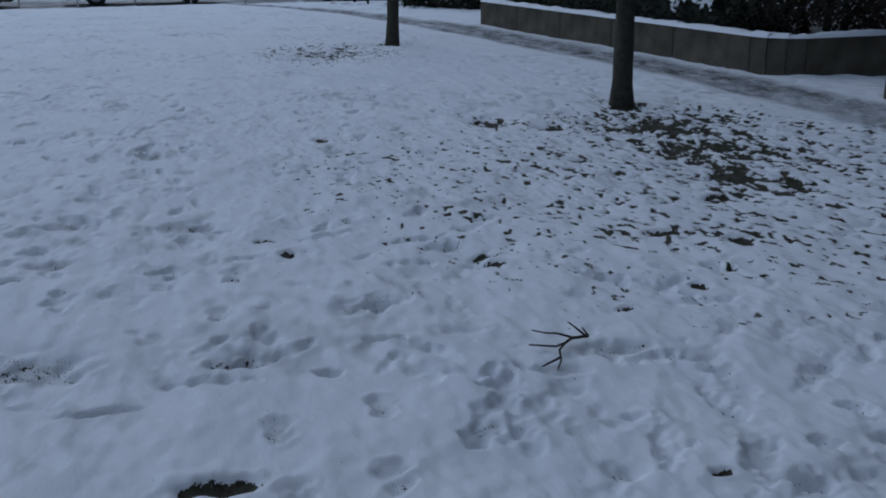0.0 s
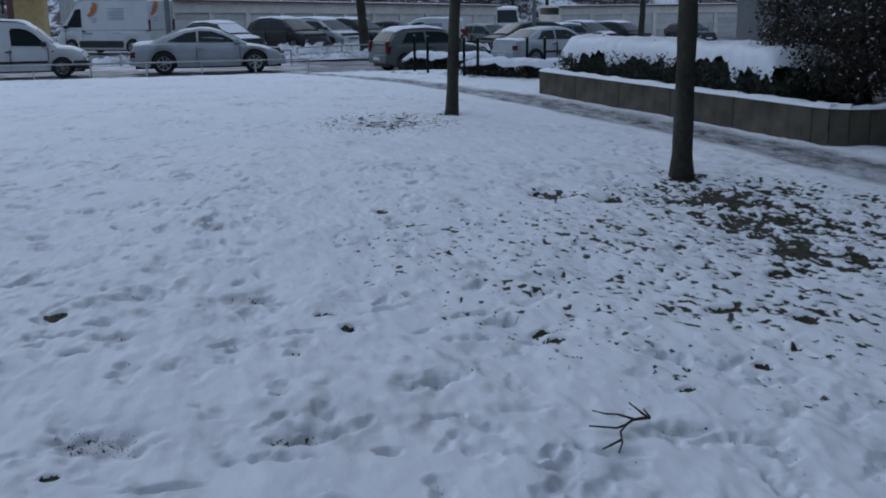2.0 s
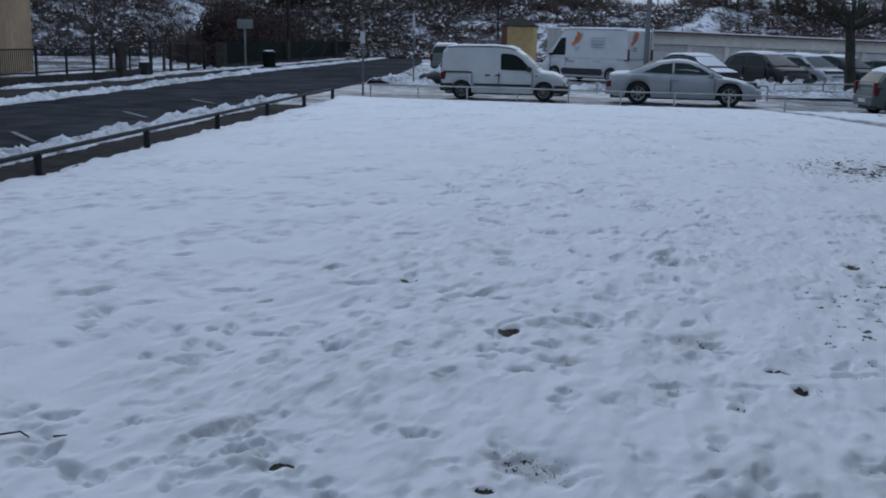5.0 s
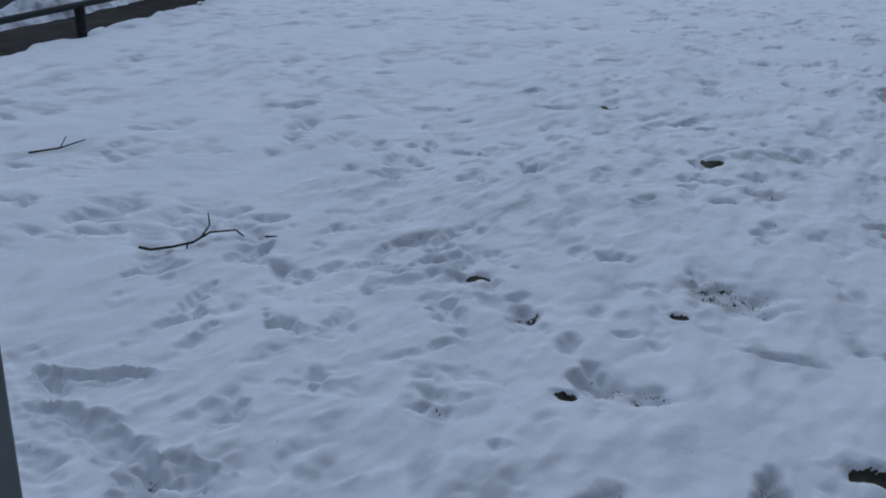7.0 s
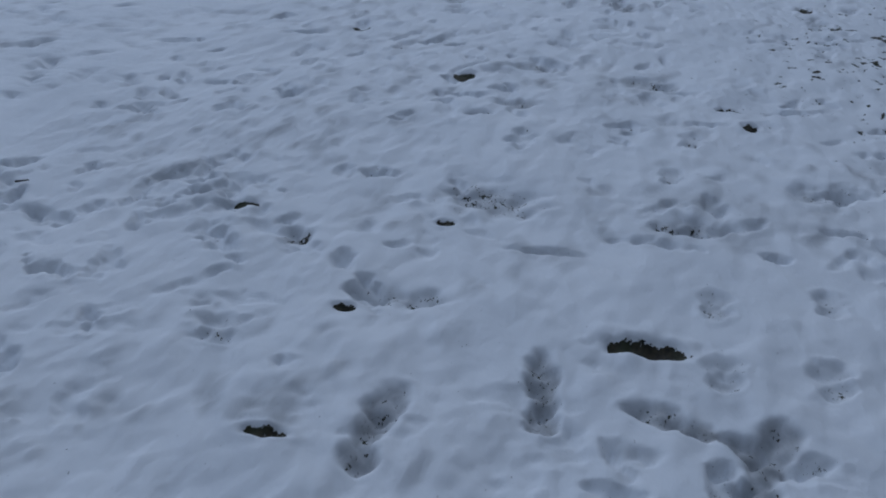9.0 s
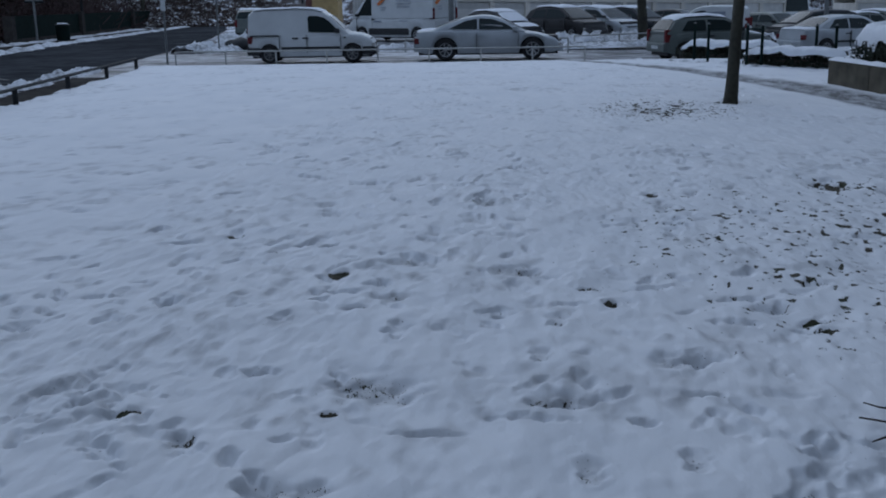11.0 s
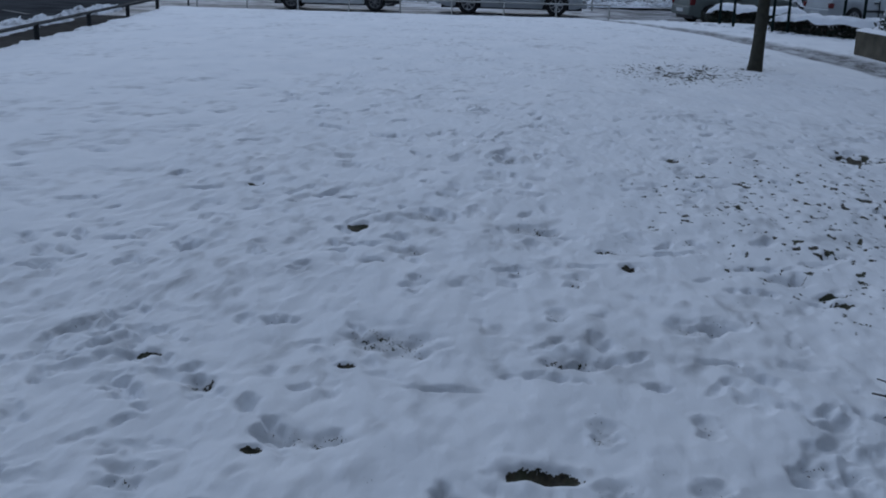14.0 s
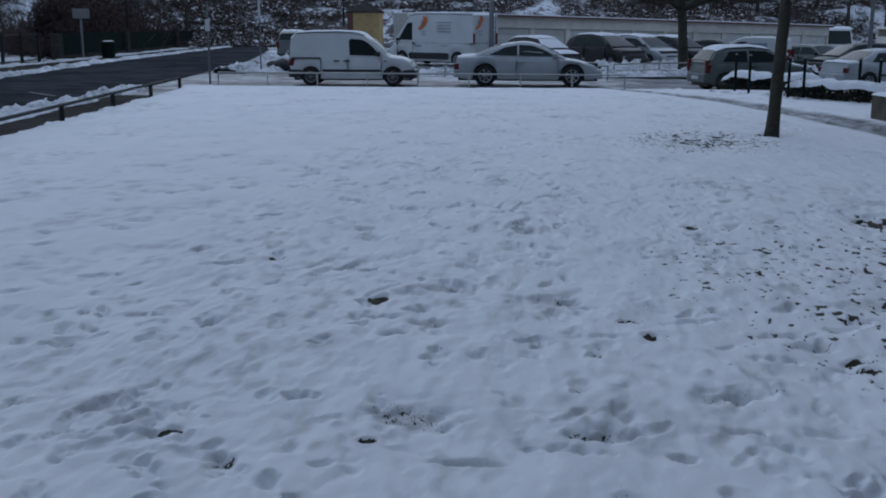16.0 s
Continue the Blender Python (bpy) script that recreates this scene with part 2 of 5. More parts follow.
def grid_mesh(name, xs, ys, z, mat, **layers):
    nx, ny = len(xs), len(ys)
    X, Y = np.meshgrid(xs, ys)
    co = np.stack([X, Y, z], -1).reshape(-1, 3)
    i = np.arange(nx * ny).reshape(ny, nx)
    quads = np.stack([i[:-1, :-1], i[:-1, 1:], i[1:, 1:], i[1:, :-1]], -1).reshape(-1, 4)
    me = bpy.data.meshes.new(name)
    me.vertices.add(len(co))
    me.vertices.foreach_set("co", co.ravel())
    me.loops.add(quads.size)
    me.loops.foreach_set("vertex_index", quads.ravel().astype(np.int32))
    me.polygons.add(len(quads))
    me.polygons.foreach_set("loop_start", np.arange(0, quads.size, 4, dtype=np.int32))
    me.polygons.foreach_set("use_smooth", np.ones(len(quads), dtype=bool))
    for key, values in layers.items():
        at = me.attributes.new(key, "FLOAT", "POINT")
        at.data.foreach_set("value", values.ravel().astype(np.float32))
    me.update(calc_edges=True)
    me.materials.append(mat)
    return new(name, me)


# holes melted or trodden down to the turf: centre and half-sizes
HOLES = (
    (-0.89, 5.6, 0.055, 0.075), (0.11, 2.81, 0.115, 0.046), (2.8, 4.63, 0.055, 0.085), (2.26, 4.05, 0.035, 0.04), (0.47, 5.28, 0.05, 0.025),
    (0.56, 5.01, 0.035, 0.045), (1.47, 4.75, 0.045, 0.03), (1.48, 4.59, 0.045, 0.035), (-1.37, 3.58, 0.05, 0.025), (-0.62, 3.59, 0.03, 0.02),
    (-1.72, 6.58, 0.05, 0.05), (-0.79, 2.86, 0.028, 0.022), (-0.8, 2.18, 0.05, 0.018), (1.16, 7.96, 0.05, 0.08), (3.34, 4.16, 0.05, 0.035),
    (1.5, 2.52, 0.03, 0.02), (1.81, 3.84, 0.035, 0.025), (2.5, 4.9, 0.09, 0.05),
)
# trampled hollows where blades and soil crumbs show through: centre and half-sizes
CRUMBLED = (
    (-0.55, 5.15, 0.09, 0.07), (-0.54, 5.93, 0.1, 0.12), (0.09, 5.74, 0.14, 0.11), (-0.71, 4.91, 0.05, 0.03), (-1.52, 3.68, 0.08, 0.022),
    (-0.51, 3.85, 0.17, 0.13), (0.74, 4.18, 0.07, 0.09), (1.32, 4.96, 0.08, 0.06), (0.24, 3.74, 0.1, 0.08), (1.19, 7.51, 0.06, 0.25),
    (1.1, 6.79, 0.05, 0.06), (1.49, 8.05, 0.06, 0.08), (-0.62, 2.99, 0.1, 0.07), (-1.1, 3.36, 0.05, 0.06), (-0.24, 3.43, 0.12, 0.018),
    (1.23, 2.6, 0.04, 0.05), (2.22, 2.58, 0.14, 0.03), (1.6, 3.49, 0.1, 0.07), (2.56, 3.06, 0.07, 0.05), (-1.3, 7.72, 0.06, 0.08), (-0.08, 7.75, 0.06, 0.14),
    (-2.05, 14.92, 0.07, 0.15), (0.23, 17.88, 0.2, 0.2),
)
# thawed ground: centre, spread and how much of the snow is gone
THAWED = (
    (4.05, 7.85, 0.78, 0.80, 0.98), (3.95, 6.85, 0.70, 0.80, 1.0), (3.55, 6.2, 0.45, 0.6, 0.85), (3.65, 5.7, 0.5, 0.35, 0.75), (3.1, 5.5, 0.5, 0.18, 0.62),
    (2.66, 8.35, 0.20, 0.24, 0.85), (3.08, 8.0, 0.17, 0.22, 0.85), (4.13, 8.92, 0.24, 0.36, 1.1), (4.6, 6.6, 0.9, 1.6, 0.46), (3.2, 6.0, 1.7, 2.1, 0.35),
    (2.2, 14.3, 0.75, 1.1, 0.62), (3.27, 15.1, 0.22, 0.2, 0.9), (1.9, 6.2, 1.3, 2.2, 0.17), (3.2, 4.5, 1.3, 1.0, 0.13),
)


def build_lawn():
    xs = np.concatenate([np.arange(-9.6, -2.6, 0.045), np.arange(-2.6, 2.6, 0.0115), np.arange(2.6, 4.8, 0.015), np.arange(4.8, 7.42, 0.035)])
    ys, y = [], 1.3
    while y < 27.2:
        ys.append(y)
        y += 0.0085 + 0.0029 * max(0.0, y - 1.8)
    ys = np.array(ys)
    X, Y = np.meshgrid(xs, ys)
    YS = Y * 0.55
    rng = np.random.RandomState(4)
    # less trodden towards the far end and the road
    calm = np.clip(1 - (Y - 6) / 16, 0.40, 1) * np.clip(1 + (X + 1.5) / 9, 0.5, 1)
    depth = np.full_like(X, 0.078) + 0.020 * (smooth_noise(X, Y, 1.7, 1) - 0.5)
    depth += calm * (0.024 * (smooth_noise(X, YS, 0.42, 2) - 0.5) + 0.023 * (smooth_noise(X, YS, 0.20, 3) - 0.5) + 0.016 * (smooth_noise(X, YS, 0.085, 4) - 0.5) + 0.009 * (smooth_noise(X, YS, 0.04, 5) - 0.5))
    wet = np.zeros_like(X)
    crumb = np.zeros_like(X)

    ragged_u = 1.1 * (smooth_noise(X, Y, 0.07, 11) - 0.5) + 0.8 * (smooth_noise(X, Y, 0.028, 13) - 0.5)
    ragged_v = 1.1 * (smooth_noise(X, Y, 0.07, 12) - 0.5) + 0.8 * (smooth_noise(X, Y, 0.028, 14) - 0.5)
    uneven = 0.55 + 0.9 * smooth_noise(X, Y, 0.035, 16)

    def window(cx, cy, r):
        i0, i1 = np.searchsorted(ys, [cy - r, cy + r])
        j0, j1 = np.searchsorted(xs, [cx - r, cx + r])
        return (slice(i0, i1), slice(j0, j1)) if i1 > i0 and j1 > j0 else None

    def stamp(cx, cy, a, b, turn, deep, rim=0.25, dirt=0.0, sharp=5.0, loose=0.0, rough_edge=1.0):
        """An oval tread: pressed in, with a slight raised rim and loosened crumbs."""
        sl = window(cx, cy, 2.2 * max(a, b))
        if sl is None:
            return
        dx, dy = X[sl] - cx, Y[sl] - cy
        c, s = math.cos(turn), math.sin(turn)
        u, v = (dx * c + dy * s) / a, (-dx * s + dy * c) / b
        u, v = u + rough_edge * ragged_u[sl], v + rough_edge * ragged_v[sl]
        d = np.sqrt(u * u + v * v)
        press = 1 / (1 + np.exp((d - 1) * sharp))
        lip = np.exp(-((d - 1.35) / 0.25) ** 2)
        depth[sl] += -deep * press * uneven[sl] + rim * deep * lip
        wet[sl] = np.maximum(wet[sl], dirt * press)
        crumb[sl] = np.maximum(crumb[sl], loose * press)

    # the ground trodden all over by feet and paws, mostly to and from the standpoint
    for _ in range(9000):
        cy = 1.2 + 26 * rng.rand() ** 1.35
        cx = -9 + 16 * rng.rand()
        if smooth_noise(np.array(cx), np.array(cy), 0.8, 15) < 0.62 * rng.rand() ** 0.5:
            continue
        a = 0.030 + 0.040 * rng.rand() ** 1.7
        side = np.clip((cx + 1.5) / 4, 0, 1)
        deep = (0.008 + 0.032 * rng.rand() ** 2) * min(1.0, max(0.45, 1 - (cy - 6) / 18))
        stamp(cx, cy, a * (1.2 + 1.2 * rng.rand()), a * 0.75, math.pi / 2 + 0.75 * rng.randn(), deep, rim=0.15, dirt=0.30 * rng.rand() ** 2, loose=(0.22 + 0.20 * side) * rng.rand() ** 1.5 * np.clip(deep / 0.03, 0, 1))
    # clear prints: paws and boots
    for cx, cy, turn in ((0.28, 4.76, 1.5), (0.66, 3.22, 1.2), (0.31, 3.13, 1.7), (0.18, 4.25, 1.4), (-1.36, 6.22, 1.2), (-1.76, 5.64, 1.5), (-1.99, 5.21, 1.0), (-2.25, 4.66, 0.6), (-1.11, 2.67, 0.4), (0.31, 2.72, 1.5), (0.60, 2.75, 0.3)):
        stamp(cx, cy + 0.04, 0.055, 0.045, turn, 0.016, rim=0.3, dirt=0.3, loose=0.2, rough_edge=0.6)
        stamp(cx, cy - 0.05, 0.045, 0.038, turn, 0.020, rim=0.3, dirt=0.35, loose=0.32, rough_edge=0.6)
    # deep shoe prints beside the standpoint: sole, arch and heel
    for cx, cy, turn, deep in ((-0.165, 2.53, 1.66, 0.042), (-0.55, 2.27, 1.5, 0.034), (0.23, 2.44, 2.75, 0.030), (0.39, 2.33, 1.3, 0.030)):
        c, s = math.cos(turn), math.sin(turn)
        for along, a, b, k in ((0.10, 0.085, 0.048, 1.0), (0.0, 0.07, 0.038, 0.8), (-0.12, 0.06, 0.042, 1.15)):
            stamp(cx + along * c, cy + along * s, a, b, turn, deep * 0.72 * k, rim=0.12, dirt=0.7, sharp=9, loose=0.26, rough_edge=0.45)
    # a drift hollow where the snow was scuffed away
    for cx, cy, a, b, turn in ((-1.55, 2.02, 0.09, 0.07, 0.3), (-1.85, 2.12, 0.22, 0.05, 2.9), (-2.1, 2.38, 0.13, 0.035, 0.5), (-2.2, 2.30, 0.10, 0.03, 2.6)):
        stamp(cx, cy, a, b, turn, 0.035, rim=0.4, dirt=0.3, loose=0.12, sharp=4)
    holes, sink = np.zeros_like(X), np.zeros_like(X)
    for cx, cy, rx, ry in HOLES:
        sl = window(cx, cy, 4 * max(rx, ry))
        g = ((X[sl] - cx) / rx) ** 2 + ((Y[sl] - cy) / ry) ** 2
        g = np.maximum(g * (0.7 + 0.6 * smooth_noise(X[sl], Y[sl], 0.05, 41)) + 0.9 * (smooth_noise(X[sl], Y[sl], 0.03, 42) - 0.5), 0)
        holes[sl] = np.maximum(holes[sl], np.exp(-0.5 * g**1.5))
        sink[sl] = np.maximum(sink[sl], 1.25 * ry / cy * (g < 8))
        depth[sl] += 0.006 * np.exp(-((np.sqrt(g) - 1.7) / 0.5) ** 2) - 0.008 * np.exp(-0.35 * g)
        wet[sl] = np.maximum(wet[sl], 0.35 * np.exp(-0.4 * g))
    for cx, cy, rx, ry in CRUMBLED:
        sl = window(cx, cy, 3.5 * max(rx, ry))
        g = np.sqrt(((X[sl] - cx) / rx) ** 2 + ((Y[sl] - cy) / ry) ** 2) + 1.1 * (smooth_noise(X[sl], Y[sl], 0.06, 45) - 0.5)
        inside = 1 / (1 + np.exp((g - 0.95) * 5))
        crumb[sl] = np.maximum(crumb[sl], inside * (0.11 + 0.38 * smooth_noise(X[sl], YS[sl], 0.045, 46)))
        depth[sl] -= 0.026 * inside * uneven[sl]
        wet[sl] = np.maximum(wet[sl], 0.45 * inside)
    # thawed ground: only hummocks of snow are left between tufts of turf
    thaw = np.zeros_like(X)
    for cx, cy, rx, ry, amount in THAWED:
        thaw = np.maximum(thaw, amount * np.exp(-((X - cx) / rx) ** 2 - ((Y - cy) / ry) ** 2))
    thaw = np.clip(thaw + 0.20 * thaw * (smooth_noise(X, Y, 0.5, 31) - 0.5), 0, 1)
    large = np.clip(thaw * 1.3 - 0.25, 0, 1)
    hump = (0.12 + 0.28 * large) * smooth_noise(X, Y * 0.62, 0.12, 22) + (0.34 + 0.02 * large) * smooth_noise(X, Y * 0.62, 0.048, 23) + (0.54 - 0.30 * large) * smooth_noise(X, Y * 0.62, 0.026, 25)
    level = 0.23 + 0.42 * thaw
    gone = 1 / (1 + np.exp(np.clip((hump - level) / 0.030, -30, 30))) * np.clip(thaw * 8, 0, 1)
    mound = 0.017 * np.clip((hump - level + 0.02) / 0.22, 0, 1) ** 0.65
    mix = np.clip((thaw - 0.12) * 2.6, 0, 1)
    depth = depth * (1 - mix) + mix * (mound + 0.025 + 0.45 * (depth - 0.06))
    # soaked, see-through snow round the thawed turf
    wet = np.maximum(wet, 0.55 * np.clip(thaw * 4, 0, 1) / (1 + np.exp(np.clip((hump - level - 0.055) / 0.022, -30, 30))))
    # elsewhere the deepest treads show a little of what lies below
    low = np.clip((0.046 - depth) / 0.03, 0, 1) * (1 - mix)
    trod = np.clip((smooth_noise(X, Y, 0.75, 24) * 0.65 + smooth_noise(X, Y, 0.25, 26) * 0.35 - 0.42) * 4, 0, 1)
    crumb = np.maximum(crumb, 0.46 * low * (0.35 + 0.65 * trod))
    bare = np.maximum(np.maximum(gone, crumb), np.clip((holes - 0.42) * 4, 0, 1))
    bare *= np.clip((26 - Y), 0, 1)
    wet = np.maximum(wet, 0.52 * trod * np.clip(smooth_noise(X, YS, 0.07, 27) * 1.6 - 0.7, 0, 1))
    # where the snow is thin, the turf under it greys it
    wet = np.maximum(wet, 0.34 * np.clip((0.062 - depth) / 0.045, 0, 1) * np.clip(0.4 + 1.1 * smooth_noise(X, Y, 0.9, 63), 0, 1))
    # crumbs and broken crust in the trodden places
    rough = np.clip(0.18 + 2.0 * wet + 0.9 * (smooth_noise(X, Y, 0.8, 64) - 0.55), 0, 1)
    depth += rough * (0.012 * (smooth_noise(X, YS, 0.035, 65) - 0.5) + 0.05 * np.clip(smooth_noise(X, YS, 0.05, 66) - 0.74, 0, 1) + 0.008 * (smooth_noise(X, YS, 0.018, 67) - 0.5))
    # trodden path
    lo, hi = lawn_right(Y), path_right(Y)
    on = np.clip((X - lo) / 0.25, 0, 1) * np.clip((hi - X) / 0.3, 0, 1)
    on *= np.clip(0.65 + 0.8 * smooth_noise(X, Y * 0.4, 0.5, 51), 0, 1)
    wet = np.maximum(wet, on * (0.80 + 0.7 * smooth_noise(X, Y * 0.4, 0.22, 52)))
    depth -= 0.03 * on * (0.5 + smooth_noise(X, YS, 0.16, 53))
    turf = 0.006 + 0.016 * smooth_noise(X, Y, 0.04, 62)
    depth = np.maximum(depth, turf)
    # tufts stand up in the holes; thawed turf lies lower
    Z = depth - np.clip((holes - 0.3) * 1.8, 0, 1) * (sink + 0.012 * (smooth_noise(X, Y, 0.03, 61) - 0.5)) - 0.004 * gone * mix - 0.07
    # the lawn's far and road-side edges fall away
    fall = np.clip((lawn_left(Y) + 0.28 * (smooth_noise(X, Y, 0.4, 68) - 0.5) + 0.14 * (smooth_noise(X, Y, 0.13, 69) - 0.5) - X) / 0.4, 0, 1) + np.clip((Y - 26.3) / 0.7, 0, 1)
    Z -= 0.45 * np.clip(fall, 0, 1) ** 1.5
    ob = grid_mesh("ground", xs, ys, Z, M_LAWN, bare=bare, wet=wet)
    tagged(ob, "snow-covered lawn with trodden path and bare grass patches", "ground", kind="structure")
    return ob


lawn = build_lawn()


def flat_slab(name, poly, z, mat, label, category):
    ob = mesh_ob(name, [(x, y, z) for x, y in poly], [range(len(poly))], mat)
    return tagged(ob, label, category, kind="structure")


def strip(name, left, right, z, mat, label, category):
    """A ribbon of ground between two lines of equally many points."""
    n = len(left)
    v = [(x, y, z) for x, y in left] + [(x, y, z) for x, y in right]
    ob = mesh_ob(name, v, [(k, n + k, n + k + 1, k + 1) for k in range(n - 1)], mat)
    return tagged(ob, label, category, kind="structure")


def terrain():
    """The wide snowy ground under and round everything, with the embankment at the back."""
    xs = np.concatenate([np.arange(-400, -60, 20), np.arange(-60, 70, 1.0), np.arange(70, 400, 20)])
    ys = np.concatenate([np.arange(-300, 0, 20), np.arange(0, 140, 1.0), np.arange(140, 1200, 40)])
    X, Y = np.meshgrid(xs, ys)
    Z = park_z(X) - 0.06
    foot = BANK_FOOT(X)
    up = np.clip((Y - foot) / 16, 0, 1)
    up = up * up * (3 - 2 * up)
    Z += up * (BANK_H + 2.2 * (smooth_noise(X, Y, 7, 71) - 0.5) + 1.2 * (smooth_noise(X, Y, 2.3, 72) - 0.5)) - 0.04 * np.clip(Y - foot - 22, 0, 80)
    near = (np.abs(X) < 20) & (Y < 2)
    Z = np.where(near, -0.12, Z)
    return tagged(grid_mesh("terrain", xs, ys, Z, M_BANK), "wide snowy ground rising to a brushy embankment", "ground", kind="structure")


def BANK_FOOT(x):
    return np.interp(x, [-60, -36, -10, 25, 60, 100], [60, 92, 96, 100, 108, 120])


M_BANK = material("snowy_bank", (0.74, 0.76, 0.80), 0.85, other=(0.09, 0.075, 0.07), scale=1.3, bump=0.5, bump_scale=6, span=(0.92, 1.06))
terrain()
# side of the standpoint: plain snow behind the camera
for _n0, _p0 in (("ground_behind", ((-9.6, -40), (7.4, -40), (7.4, 1.31), (-9.6, 1.31))), ("ground_beyond_path", ((7.38, -40), (40, -40), (40, 27), (7.38, 27)))):
    flat_slab(_n0, _p0, -0.045, M_SNOW, "flat snow-covered ground", "ground")

# road on the far side of the low rail, and the car park
strip("road", ((-16.0, -30), (-16.2, 8), (-17.4, 22), (-18.6, 30), (-22.8, 52), (-26.6, 80), (-31, 112)), ((-8.2, -30), (-8.7, 8), (-10.6, 22), (-11.9, 30), (-15.0, 52), (-21, 80), (-29.5, 112)), ROAD_Z, M_ASPHALT, "wet dark asphalt road cleared of snow", "road")
strip("muddy_verge", ((-8.2, -30), (-8.7, 8), (-10.6, 22), (-11.5, 27.4)), ((-5.0, -30), (-6.4, 8), (-8.3, 22), (-9.0, 27.4)), ROAD_Z + 0.01, M_MUD, "muddy paved strip beside the low rail", "pavement")
_xs, _ys = np.arange(-14, 62, 1.0), np.arange(27.4, 84, 2.0)
_X, _Y = np.meshgrid(_xs, _ys)
tagged(grid_mesh("car_park", _xs, _ys, park_z(_X) - 0.012, M_SLUSHROAD), "car park asphalt under slush and snow", "car park", kind="structure")


# ---- vehicles ----
def loft(rings, close_ends=True):
    """Faces between rings of equal length, as verts and faces."""
    n = len(rings[0])
    verts = [p for r in rings for p in r]
    faces = []
    for a in range(len(rings) - 1):
        for k in range(n - 1):
            i = a * n + k
            faces.append((i, i + 1, i + n + 1, i + n))
    if close_ends:
        faces.append(tuple(range(n))[::-1])
        faces.append(tuple(range((len(rings) - 1) * n, len(rings) * n)))
    return verts, faces


def wheel(parent, x, y, r, side, rim_mat):
    w = part("wheel", tube((x, y - side * 0.02, r), (x, y - side * 0.18, r), r * 0.55, sides=16), M_BLACKP, parent)
    bm = bmesh.new()
    prof = [(r * 0.64, 0.0), (r * 0.9, 0.004), (r, -0.03), (r, -0.16), (r * 0.9, -0.19), (r * 0.64, -0.19)]
    rings = []
    for k in range(24):
        a = k * math.tau / 24
        rings.append([bm.verts.new((x + q * math.cos(a), y + side * d, r + q * math.sin(a))) for q, d in prof])
    for k in range(24):
        for j in range(len(prof) - 1):
            bm.faces.new((rings[k][j], rings[k][j + 1], rings[(k + 1) % 24][j + 1], rings[(k + 1) % 24][j]))
    part("tyre", bm, M_TYRE, w, smooth=True)
    bm = bmesh.new()
    for k in range(7):
        a = k * math.tau / 7
        c, s = math.cos(a), math.sin(a)
        q = r * 0.045
        pts = [(0.1 * r, -q), (0.62 * r, -q * 1.3), (0.62 * r, q * 1.3), (0.1 * r, q)]
        bm.faces.new([bm.verts.new((x + u * c - v * s, y - side * 0.012, r + u * s + v * c)) for u, v in pts])
    rim = [(r * 0.66, -0.004), (r * 0.58, -0.012), (r * 0.57, -0.05)]
    rr = [[bm.verts.new((x + q * math.cos(k * math.tau / 24), y + side * d, r + q * math.sin(k * math.tau / 24))) for q, d in rim] for k in range(24)]
    for k in range(24):
        for j in range(2):
            bm.faces.new((rr[k][j], rr[k][j + 1], rr[(k + 1) % 24][j + 1], rr[(k + 1) % 24][j]))
    hub = [bm.verts.new((x + r * 0.16 * math.cos(k * math.tau / 10), y - side * 0.006, r + r * 0.16 * math.sin(k * math.tau / 10))) for k in range(10)]
    bm.faces.new(hub)
    part("rim", bm, rim_mat, w)


